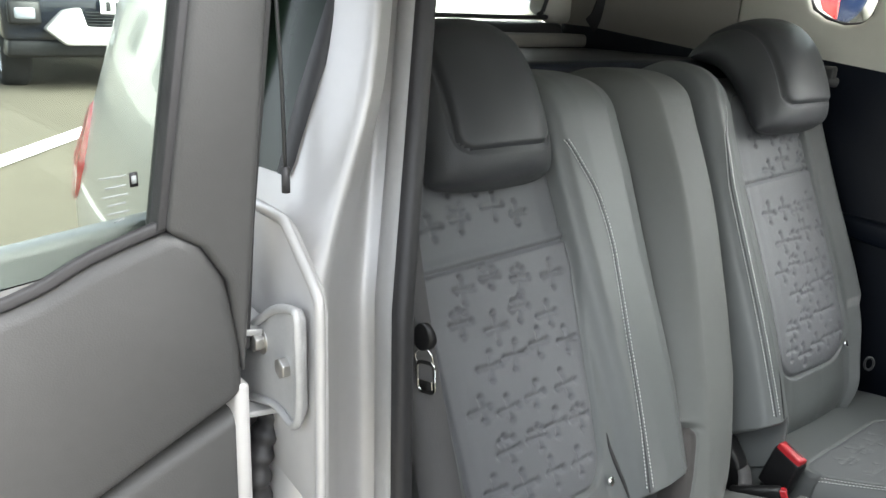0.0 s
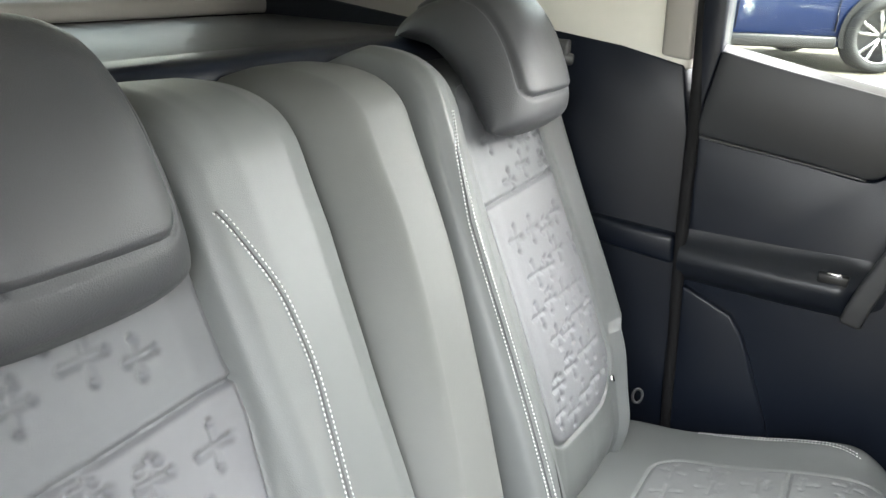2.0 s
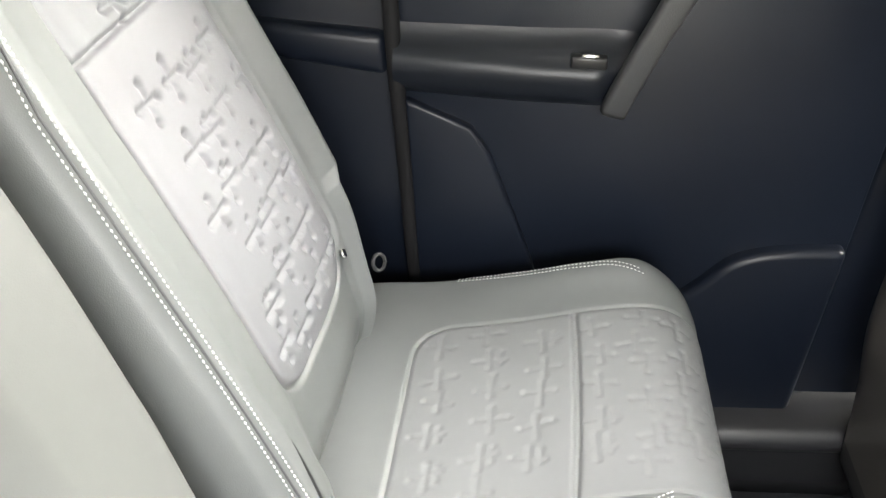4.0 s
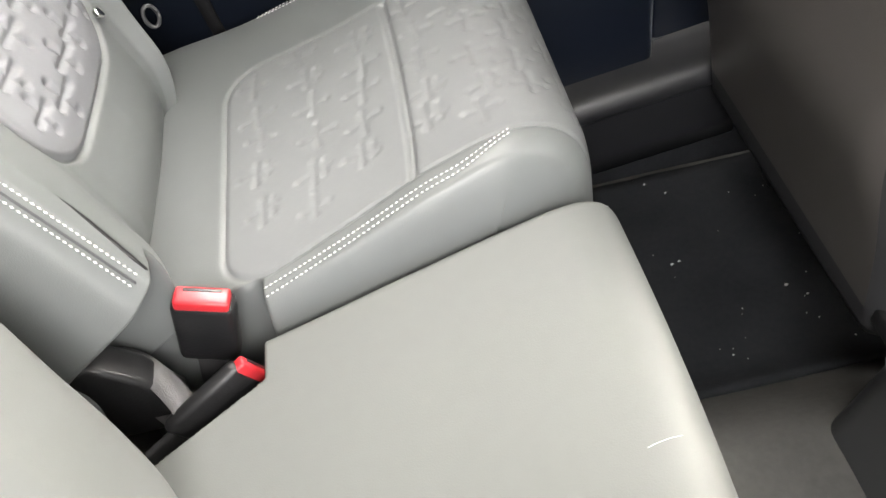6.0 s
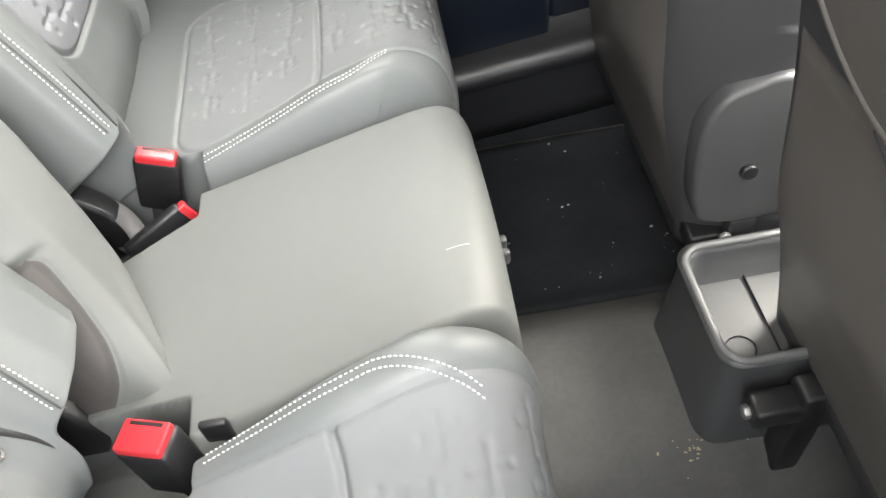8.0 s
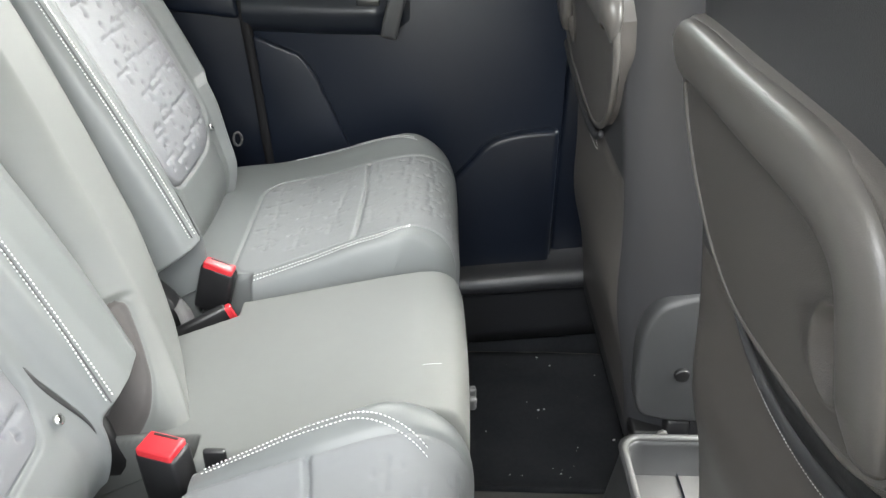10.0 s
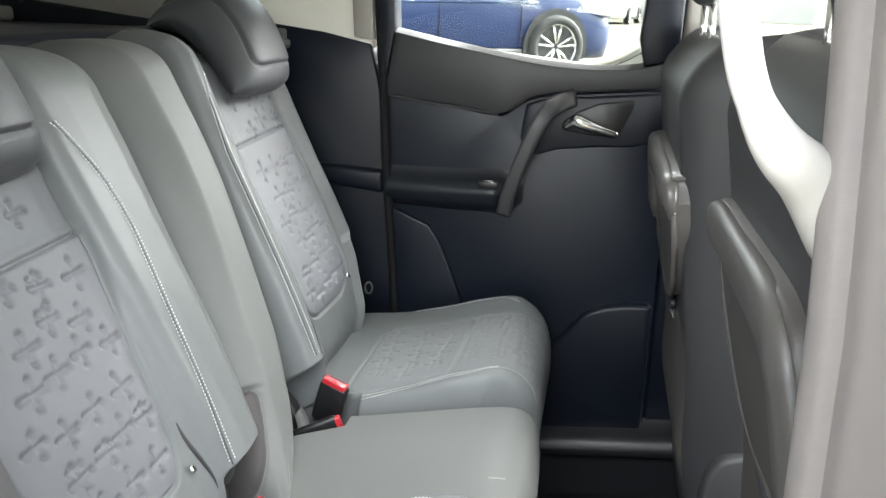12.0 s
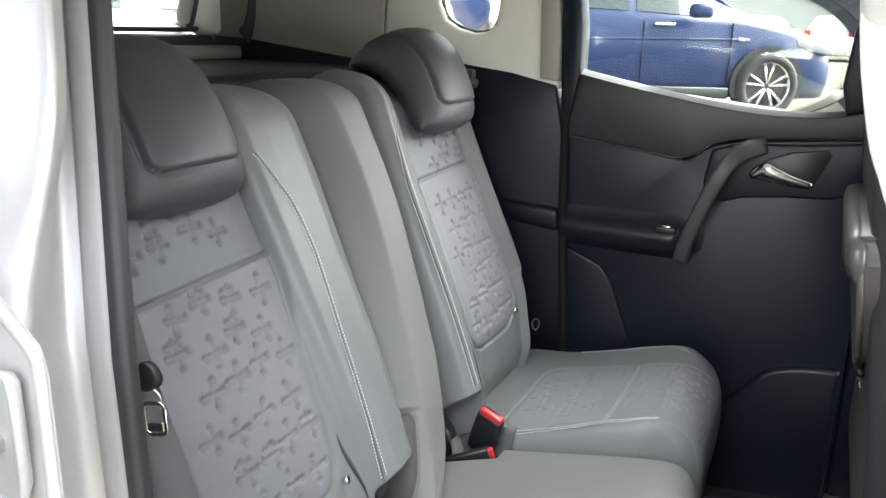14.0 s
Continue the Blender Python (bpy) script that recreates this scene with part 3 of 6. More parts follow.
def rounded(a, b, a0, a1, b0, b1, r):
    """Signed distance to a rounded rectangle."""
    qa = np.abs(a - (a0 + a1) / 2) - ((a1 - a0) / 2 - r)
    qb = np.abs(b - (b0 + b1) / 2) - ((b1 - b0) / 2 - r)
    return np.hypot(np.maximum(qa, 0), np.maximum(qb, 0)) + np.minimum(np.maximum(qa, qb), 0) - r


def waist(s):
    """How far the outer bolster of the far backrest is drawn in towards its foot."""
    return np.interp(s, [-0.03, 0.04, 0.13, 0.168, 0.184], [0.30, 0.42, 0.66, 0.74, 1.0])


def back_base(side, yp, s):
    """How far the backrest's skin stands out, across (yp, outwards from the inner pad seam) and up (s)."""
    W = SIDES[side]["w"]
    out = [W - 0.03, W, W + 0.03, W + 0.055, W + 0.068, W + 0.074]
    if side == "near":
        k = np.interp(s, [0.0, 0.1, 0.5], [0.128, 0.144, 0.198]) / 0.175
        q = np.where(yp < -0.03, -0.03 + (yp + 0.03) / k, yp)
        n = profile(q, [-0.175, -0.166, -0.156, -0.12, -0.06, -0.02, -0.006, 0.004, 0.03, W / 2] + out,
                    [-0.10, -0.03, 0.024, 0.040, 0.048, 0.047, 0.038, 0.022, 0.012, 0.016, 0.014, 0.018, 0.032, 0.016, -0.022, -0.06])
    else:
        q = np.where(yp > W - 0.03, W - 0.03 + (yp - W + 0.03) / waist(s), yp)
        n = profile(q, [-0.165, -0.158, -0.145, -0.124, -0.10, -0.06, -0.02, 0.0, 0.03, W / 2] + out,
                    [-0.10, -0.02, 0.036, 0.052, 0.046, 0.026, 0.006, -0.002, -0.004, 0.002, 0.0, 0.004, 0.020, 0.006, -0.025, -0.06])
        n = n - 0.014 * smooth01((0.15 - s) / 0.12) * smooth01((yp + 0.06) / 0.06)
    top = np.clip((s - 0.57 - (0.012 if side == "near" else 0.022) * smooth01((0.0 - yp) / 0.04)) / 0.105, 0, 1.3)
    n = n - 0.085 * top**2.4
    tongue = smooth01(((0.0 if side == "near" else -0.075) - yp) / 0.02) * smooth01(((0.050 if side == "near" else 0.052) - s) / 0.020)
    n = n - 0.10 * tongue
    low = np.clip((0.05 - s) / 0.08, 0, 1)
    n = n - 0.045 * low**2
    return n + 0.004 * np.sin(s * 9)


def rear_seat(side, label):
    c = SIDES[side]
    W = c["w"]
    seat = thing("rear_seat", label, "car seat", (0.05, c["y0"] + c["sgn"] * W / 2, 0.5), group="rear seats")
    nu, nv = 330, 460
    yp, s = np.meshgrid(np.linspace(c["inner"], W + 0.074, nu), np.linspace(-0.03, 0.70, nv))
    if side == "near":
        k = np.interp(s, [0.0, 0.1, 0.5], [0.128, 0.144, 0.198]) / 0.175
        yp = np.where(yp < -0.03, -0.03 + (yp + 0.03) * k, yp)
    else:
        yp = np.where(yp > W - 0.03, W - 0.03 + (yp - W + 0.03) * waist(s), yp)
    n = back_base(side, yp, s)
    if side == "near":
        seam_s = 0.4145 - 0.042 * yp
        pad_d = rounded(yp - 0.032 * np.clip((0.38 - s) / 0.28, 0, 1) * smooth01((0.12 - yp) / 0.1), s, 0.002, W - 0.002, 0.080, 0.62, 0.05)
    else:
        seam_s = 0.443 + 0.035 * yp
        pad_d = rounded(yp, s, -0.014, W - 0.018, 0.086, 0.62, 0.065)
    inpad = pad_d < 0
    n = n - 0.006 * np.exp(-((pad_d / 0.0035) ** 2)) * (s < 0.60)
    n = n + 0.004 * smooth01(-pad_d / 0.03)
    ds = s - seam_s
    n = n - 0.0075 * np.exp(-((ds / 0.0035) ** 2)) * inpad
    n = n - 0.004 * inpad * smooth01(ds / 0.02)
    n = n - glyph_field(yp, s, 0.012, W - 0.012, 0.100, 0.405, 11 if side == "near" else 23, 0.0515 if side == "near" else 0.047, "cccch") * inpad * (1.45 if side == "near" else 1.25)
    n = n - glyph_field(yp, s, 0.012, W - 0.012, 0.445, 0.60, 5, 0.052, "ccch") * inpad * 1.2
    # soft wrinkles in the leather
    wr = np.array([[noise.noise((float(a) * 14, float(b) * 9, c["sgn"] * 3.0)) for a in yp[0, ::12]] for b in s[::23, 0]])
    wi = np.repeat(np.repeat(wr, 23, 0)[:nv], 12, 1)[:, :nu]
    ker = np.hanning(27)
    ker /= ker.sum()
    for ax in (0, 1):
        wi = np.apply_along_axis(lambda v: np.convolve(np.pad(v, 13, mode="edge"), ker, "valid"), ax, wi)
    n = n + 0.0018 * wi
    front = back_point(side, yp, s, n)
    back = back_point(side, np.clip(yp, c["inner"] * 0.6, W + 0.055), s, np.minimum(-0.10, n - 0.01))
    cu = (slice(None, -1), slice(None, -1))
    pad_m = inpad[cu] & (ds[cu] < 0)
    up_m = inpad[cu] & (ds[cu] >= 0) & (s[cu] < 0.62)
    shell("backrest", front, ~(pad_m | up_m), back, "leather", seat, "grey leatherette backrest with white double stitching")
    sheet("backrest_pad", front, "fabric", seat, "grey cloth centre panel with pressed-in cross marks", pad_m)
    sheet("upper_panel", front, "fabric_upper", seat, "darker grey cloth upper panel", up_m)
    # headrest
    fr = spline([(0.030, 0.478), (0.066, 0.488), (0.084, 0.522), (0.089, 0.580), (0.084, 0.645), (0.064, 0.703), (0.024, 0.743), (-0.035, 0.756), (-0.085, 0.745), (-0.104, 0.728)], 110)
    bk = spline([(0.026, 0.479), (-0.004, 0.492), (-0.020, 0.522), (-0.030, 0.566), (-0.042, 0.610), (-0.056, 0.645), (-0.074, 0.675), (-0.094, 0.695), (-0.106, 0.710), (-0.108, 0.722)], 110)
    lo, hi = (0.497, 0.745) if side == "near" else (0.522, 0.764)
    for q in (fr, bk):
        q[:, 1] = lo + (q[:, 1] - 0.48) * (hi - lo) / 0.275
    mid = (fr + bk) / 2
    yc, hw = (0.119, 0.106) if side == "near" else (0.130, 0.110)
    thick = lambda t: (1 - min(1.0, abs(t)) ** 2.6) ** 0.45

    def head_row(t):
        f = thick(t)
        ends = 1 - 0.16 * (1 - f)
        ctr = mid.mean(0)
        a = ctr + (mid + (fr - mid) * f - ctr) * ends
        b = ctr + (mid + (bk - mid) * f - ctr) * ends
        return a, b

    # one skin, its front panel set off by a pressed seam with rounded lower corners
    th = np.sin(np.linspace(-1, 1, 121) * math.pi / 2)
    arc = np.r_[0, np.cumsum(np.linalg.norm(np.diff(fr, axis=0), axis=1))]
    k = len(fr)
    grid, marks = [], []
    for t in th:
        a, b = head_row(t)
        d = np.gradient(a, axis=0)
        nn = np.stack([d[:, 1], -d[:, 0]], -1) / (np.linalg.norm(d, axis=1)[:, None] + 1e-9)
        rim = rounded(np.full(k, hw * t), arc, -hw * 0.76, hw * 0.76, 0.075, arc[-1] - 0.035, 0.026)
        a = a + nn * (0.0035 * smooth01(-rim / 0.007) - 0.0045 * np.exp(-((rim / 0.0028) ** 2)))[:, None]
        q = np.vstack([a, b[::-1]])
        grid.append(back_point(side, np.full(len(q), yc + hw * t), q[:, 1], q[:, 0]))
        marks.append(np.r_[rim < 0, np.zeros(len(b), bool)])
    grid, marks = np.array(grid), np.array(marks)
    m = grid.shape[1]
    quads = [(i * m + j, i * m + (j + 1) % m, (i + 1) * m + (j + 1) % m, (i + 1) * m + j) for i in range(len(th) - 1) for j in range(m)]
    inside = [marks[f[0] // m, f[0] % m] and marks[f[2] // m, f[2] % m] for f in quads]
    hr = raw("headrest", grid.reshape(-1, 3), [f for f, w in zip(quads, inside) if not w], "headrest", seat, "dark grey leatherette headrest with a stitched front panel")
    used, inv = np.unique(np.array([f for f, w in zip(quads, inside) if w]), return_inverse=True)
    raw("headrest_panel", grid.reshape(-1, 3)[used], inv.reshape(-1, 4), "headrest_panel", hr, "smooth headrest front panel")
    # bolster stitching
    sp = np.linspace(0.0, 1, 160)
    ss = (0.550 if side == "near" else 0.58) - sp * (0.498 if side == "near" else 0.518)
    base = profile(ss, [0.04, 0.10, 0.267, 0.395, 0.468, 0.548, 0.59], [-0.010, -0.016, -0.037, -0.057, -0.053, -0.020, 0.012], 91) if side == "near" else np.interp(ss, [0.04, 0.44, 0.53, 0.58], [-0.126, -0.126, -0.118, -0.095])
    for k2, off in enumerate((0.0, 0.0078)):
        yy = base - off
        stitches("stitching", back_point(side, yy, ss, back_base(side, yy, ss) + 0.0016), "thread", seat, label="white thread")
    sweep("stitch_groove", back_point(side, base - 0.0039, ss, back_base(side, base - 0.0039, ss) + 0.0002), ring(0.0011, n=5), "thread_dark", seat)
    # slit beside the bolster: a black strip on the skin for its shade
    sl = np.linspace(0.150, 0.035, 24)
    sy = (0.004 + 0.010 * smooth01((sl - 0.05) / 0.08)) if side == "near" else (-0.112 + 0.012 * smooth01((sl - 0.04) / 0.10))
    slit = back_point(side, sy, sl, back_base(side, sy, sl) - 0.001)
    sweep("slit_shade", slit, ring(0.0032, 0.002, 8), "black", seat, "black strip for the shade in the slit beside the bolster", up=(0.88, 0, 0.46), scale=0.15 + np.sin(np.linspace(0.05, 3.09, 24)) ** 0.7)
    for bs, by in ((0.105, W - 0.028),) if side == "far" else ((0.080, 0.026),):
        p = back_point(side, np.array(by), bs, back_base(side, np.array([by]), np.array([bs]))[0] + 0.001)
        q = back_point(side, np.array(by), bs, back_base(side, np.array([by]), np.array([bs]))[0] + 0.007)
        cyl("button", p, q, 0.0065, "chrome", seat, 16, 0.002, "small round metal button")
    return seat


M["headrest_panel"] = material("headrest_front_dark", (0.041, 0.043, 0.047), 0.42, bump=0.2, bscale=900, vary=0.06, btype="voronoi")


def cushion(parent, side, y_in, y_out, path, seed, pad=True, mat="leather", skew=(0.16, 0.0), sink=None, rise=0.008, first=0.155, last=0.405):
    """A seat cushion: a top line of (x, z) from the bite to below the nose, and its two sides."""
    sg = 1 if y_out > y_in else -1
    Wc = abs(y_out - y_in)
    p = spline(path, 240)
    arc = np.r_[0, np.cumsum(np.linalg.norm(np.diff(p, axis=0), axis=1))]
    nv, nu = 320, int(Wc / 0.0017)
    aa = np.linspace(0, arc[-1], nv)
    px, pz = np.interp(aa, arc, p[:, 0]), np.interp(aa, arc, p[:, 1])
    tx, tz = np.gradient(px), np.gradient(pz)
    l = np.hypot(tx, tz)
    nx, nz = -tz / l, tx / l
    a, yp = np.meshgrid(aa, np.linspace(0, Wc, nu), indexing="ij")
    e = np.minimum(yp, Wc - yp)
    def swell(e, a, up):
        """The rounded edge and, towards the front, the raised side bolsters."""
        if not pad:
            return -0.034 * np.clip(1 - e / 0.022, 0, 1) ** 2.2
        return -0.055 * np.clip(1 - e / 0.026, 0, 1) ** 2.2 + up * np.exp(-(((e - 0.036) / 0.034) ** 2)) * smooth01((a - 0.10) / 0.22)

    h = swell(e, a, np.where(yp < Wc / 2, rise, 0.008))
    if pad:
        A0, A1 = 0.115, 0.60
        d = rounded(yp - 0.020 * np.clip((a - 0.12) / 0.2, 0, 1) * (yp < Wc / 2), a, 0.038, Wc - 0.120, A0, A1, 0.05)
        inp = d < 0
        h = h - 0.0022 * np.exp(-((d / 0.0030) ** 2)) + 0.001 * smooth01(-d / 0.03)
        sa = 0.305 + 0.008 * np.sin(yp / Wc * math.pi)
        h = h - 0.006 * np.exp(-(((a - sa) / 0.0035) ** 2)) * inp
        h = h - glyph_field(yp, a, 0.062, Wc - 0.125, 0.125, 0.30, seed, 0.050, "cchc") * inp * 0.42 - glyph_field(yp, a, 0.062, Wc - 0.125, 0.315, 0.50, seed + 1, 0.050, "cchc") * inp * 0.42
    else:
        h = h + 0.004 * np.sin(np.pi * yp / Wc)
        d = np.ones_like(h)
        inp = d < 0
    PX = px[:, None] + nx[:, None] * h
    if pad:
        PX = PX - 0.045 * np.clip(1 - e / 0.10, 0, 1) ** 1.8 * smooth01((px[:, None] - 0.30) / 0.13)
    f = yp / Wc
    front = np.stack([PX, y_in + sg * yp + PX * (skew[0] * (1 - f) + skew[1] * f), pz[:, None] + nz[:, None] * h], -1)
    if sink is not None:
        front[..., 2] -= 0.11 * np.clip(sink(front[..., 0], front[..., 1]), 0, 1)
    back = front.copy()
    back[..., 2] = np.minimum(front[..., 2] - 0.02, 0.50)
    back[..., 0] = np.minimum(front[..., 0], 0.40)
    cu = (slice(None, -1), slice(None, -1))
    m = inp[cu]
    ob = shell("cushion", front, ~m, back, mat, parent, "grey leatherette seat cushion")
    if pad:
        sheet("cushion_pad", front, "fabric_seat", parent, "grey cloth cushion panel with pressed-in cross marks", m)
        for edge in (0, 1):
            for off in (0.0, 0.0078):
                s2 = np.linspace(first, last, 150)
                ee = 0.017 + off + 0.012 * np.clip((s2 - 0.12) / 0.2, 0, 1) + 0.085 * np.clip((s2 - 0.345) / 0.13, 0, 1) ** 1.8
                hh = swell(ee, s2, (rise, 0.008)[edge]) + 0.0012
                yy = ee if edge == 0 else Wc - ee
                X = np.interp(s2, aa, px) + np.interp(s2, aa, nx) * hh
                X = X - 0.045 * np.clip(1 - ee / 0.10, 0, 1) ** 1.8 * smooth01((np.interp(s2, aa, px) - 0.30) / 0.13)
                Z = np.interp(s2, aa, pz) + np.interp(s2, aa, nz) * hh
                stitches("stitching", np.stack([X, y_in + sg * yy + X * (skew[0] * (1 - yy / Wc) + skew[1] * yy / Wc), Z], -1), "thread", parent, label="white thread")
    return ob


OUTER = [(-0.02, 0.660), (0.03, 0.670), (0.12, 0.682), (0.22, 0.704), (0.30, 0.728), (0.365, 0.740), (0.405, 0.732), (0.434, 0.704), (0.447, 0.655), (0.447, 0.58), (0.438, 0.49)]
MIDDLE = [(-0.03, 0.650), (0.05, 0.660), (0.15, 0.672), (0.25, 0.686), (0.34, 0.698), (0.395, 0.702), (0.424, 0.695), (0.442, 0.674), (0.453, 0.63), (0.456, 0.55), (0.445, 0.48)]

near_seat = rear_seat("near", "grey leatherette and cloth outer rear seat, headrest raised")
cushion(near_seat, "near", -0.297, -0.715, OUTER, 31, rise=0.026, first=0.185, last=0.435, skew=(0.235, 0.0), sink=lambda x, y: smooth01((0.15 - x) / 0.012) * smooth01((y - 0.2 * x + 0.345) / 0.012))
far_seat = rear_seat("far", "grey leatherette and cloth outer rear seat by the closed door")
cushion(far_seat, "far", 0.062, 0.545, OUTER, 47, sink=lambda x, y: smooth01((0.132 - x) / 0.012) * smooth01((0.112 + 0.1 * x - y) / 0.010))


M["flap_brown"] = material("flap_cloth", (0.052, 0.047, 0.045), 0.7, bump=0.3, bscale=900, vary=0.08)


def middle_seat():
    seat = thing("middle_rear_seat", "narrow plain grey leatherette middle rear seat", "car seat", (0.05, -0.06, 0.5), group="rear seats")
    nu, nv = 400, 560
    u, s = np.meshgrid(np.linspace(-1, 1, nu), np.linspace(-0.09, 0.70, nv))
    lft = profile(s, [-0.09, 0.0, 0.14, 0.32, 0.49, 0.60, 0.70], [-0.215, -0.200, -0.170, -0.122, -0.094, -0.090, -0.100], 61)
    rgt = profile(s, [-0.09, -0.05, -0.02, 0.01, 0.05, 0.105, 0.15, 0.25, 0.42, 0.70], [-0.185, -0.125, -0.075, -0.038, -0.018, 0.002, 0.028, 0.058, 0.0885, 0.136], 41)
    hw = (rgt - lft) / 2
    y = (lft + rgt) / 2 + u * hw
    n = 0.052 - 0.11 * np.abs(u) ** 9 - 0.012 * u**2
    n = n - 0.085 * np.clip((-u - 0.15) / 0.65, 0, 1) ** 1.7 * (1 - 0.8 * smooth01((0.18 - s) / 0.11))
    n = n - 0.10 * np.clip((s - 0.586) / 0.105, 0, 1.2) ** 2.3 - 0.014 * smooth01((0.12 - s) / 0.13) * smooth01((u + 0.6) / 0.8) - 0.008 * smooth01((0.20 - s) / 0.10) * smooth01((-0.1 - u) / 0.4)
    n = n + 0.010 * np.exp(-(((s - 0.42) / 0.14) ** 2))
    # a tucked fold on the inner foot, and the cloth strip that comes out of it
    fold = 0.098 - 0.42 * (y + 0.115)
    edge = profile(s, [-0.09, -0.05, -0.015, 0.013, 0.045, 0.09, 0.70], [-0.230, -0.207, -0.182, -0.160, -0.142, -0.122, -0.122], 25)
    rear = edge - 0.022 - 0.25 * np.clip(s, 0, 0.1)
    lip = smooth01((edge + 0.016 - y) / 0.030)
    n = n + lip * (0.005 * np.exp(-(((s - fold - 0.012) / 0.011) ** 2)) - 0.012 * np.exp(-(((s - fold) / 0.005) ** 2)))
    n = n - 0.005 * smooth01((fold - s) / 0.012) * smooth01((edge - y) / 0.006)
    n = n - 0.0025 * np.exp(-(((y - edge) / 0.0016) ** 2)) * (s < fold)
    x = 0.05 + LEAN[0] * s + NORM[0] * n
    z = 0.70 + LEAN[1] * s + NORM[1] * n
    front = np.stack([x, y, z], -1)
    nb = np.minimum(-0.09, n - 0.01)
    back = np.stack([0.05 + LEAN[0] * s + NORM[0] * nb, y, 0.70 + LEAN[1] * s + NORM[1] * nb], -1)
    flap = ((s < fold - 0.001) & (y < edge - 0.001) & (y > rear))[:-1, :-1]
    shell("backrest", front, ~flap, back, "leather_mid", seat)
    sheet("lower_flap", front, "flap_brown", seat, "brown cloth flap at the foot of the backrest", flap)
    cushion(seat, "mid", -0.297, 0.062, MIDDLE, 3, pad=False, mat="leather_mid", skew=(0.235, 0.16),
            sink=lambda x, y: np.maximum(smooth01((np.minimum(0.126, 0.122 - (0.027 - y) * 1.94) - x) / 0.008), smooth01((0.135 - x) / 0.010) * smooth01((-0.205 - y) / 0.010)))
    return seat


middle = middle_seat()


def buckle(x, y, z, lean, yaw, label, thick=0.022):
    ob = thing("seat_belt_buckle", label, "seat belt buckle", (x, y, z - 0.09), group="rear belt buckles")
    m = Matrix.Rotation(radians(yaw), 4, "Z") @ Matrix.Rotation(radians(lean), 4, "Y")

    def at(name, a0, a1, b0, b1, c0, c1, mat, r, lab=""):
        o = box(name, a0, a1, b0, b1, c0, c1, mat, None, r, 3, lab)
        o.data.transform(Matrix.Translation((x, y, z)) @ m)
        under(o, ob)
        return o

    at("body", -0.026, 0.026, -thick / 2, thick / 2, -0.085, -0.004, "black", 0.006)
    at("release_button", -0.0225, 0.0225, -thick / 2 + 0.001, thick / 2 - 0.0025, -0.016, 0.003, "red", 0.003, "red release button")
    at("slot", -0.016, 0.016, thick / 2 - 0.009, thick / 2 - 0.005, -0.012, 0.0034, "black", 0.001)
    at("stalk", -0.014, 0.014, -0.004, 0.004, -0.14, -0.08, "belt_black", 0.003)
    return ob


buckle(0.091, 0.090, 0.718, 16, -8, "black belt buckle with a red button, standing between the cushions")
buckle(0.114, 0.052, 0.655, 70, 22, "black belt buckle with a red button, lying low beside the seat", 0.015)
buckle(0.112, -0.262, 0.713, -3, -18, "black belt buckle with a large red button between the cushions", 0.034)
# belt opening: a black box takes the place of the shade inside
box("lower_slot_shade", 0.150, 0.176, -0.252, -0.244, 0.660, 0.692, "black", thing("cushion_slot", "black box for the shade in the stitched belt opening in the cushion edge", "belt slot", (0.16, -0.248, 0.66)), 0.003)


def recliner(y, label):
    ob = thing("seat_recliner_cover", label, "seat hinge cover", (0.04, y, 0.6), group="recliner covers")
    prism("cover", [(-0.04, 0.60), (0.035, 0.60), (0.042, 0.63), (0.025, 0.68), (0.0, 0.71), (-0.05, 0.72)], lambda a, b, d: (a, d, b), y - 0.016, y + 0.016, "black", ob, 0.006)


def belt_loop():
    b = thing("webbing_loop", "grey belt webbing looped into the gap between the cushions", "seat belt", (0.03, 0.05, 0.62))
    path = spline([(-0.030, 0.100, 0.672), (-0.013, 0.090, 0.668), (0.016, 0.074, 0.668), (0.042, 0.047, 0.662), (0.054, 0.026, 0.645), (0.040, 0.034, 0.628), (0.012, 0.062, 0.62)], 40)
    sweep("webbing", path, [(-0.011, -0.001), (0.011, -0.001), (0.011, 0.001), (-0.011, 0.001)], "belt", b, up=(0.55, -0.45, 0.7))


belt_loop()
recliner(-0.195, "black hinge cover between the rear backrests")
recliner(0.062, "black hinge cover between the rear backrests")


# ---------- the car's shell ----------
def loft(name, sections, mat, parent, label="", close=False):
    """Quads between equal rows of points."""
    a = np.array(sections, float)
    n, k = a.shape[:2]
    fs = [(i * k + j, i * k + (j + 1) % k, (i + 1) * k + (j + 1) % k, (i + 1) * k + j) for i in range(n - 1) for j in range(k if close else k - 1)]
    if close:
        fs += [tuple(range(k))[::-1], tuple((n - 1) * k + j for j in range(k))]
    return raw(name, a.reshape(-1, 3), fs, mat, parent, label)


def tunnel(y):
    """Height of the carpet across the cabin."""
    return 0.118 + 0.145 * math.exp(-(((y + 0.05) / 0.20) ** 4))


def cabin_floor():
    xs = np.linspace(-1.05, 1.75, 57)
    ys = np.linspace(-0.72, 0.72, 61)
    top = []
    for x in xs:
        row = []
        for y in ys:
            z = tunnel(y)
            if x < 0.42:
                z += 0.30 * float(smooth01((0.42 - x) / 0.10))
            z += 0.004 * noise.noise((x * 5, y * 5, 2))
            row.append((x, y, z))
        top.append(row)
    ob = thing("floor", "carpeted cabin floor with a low tunnel", "car floor", (0, 0, 0.1), kind="structure")
    top = np.array(top)
    loft("carpet", top, "carpet_grey", ob)
    box("underbody", -1.05, 1.75, -0.74, 0.74, 0.02, 0.09, "black", ob, 0.02)


cabin_floor()


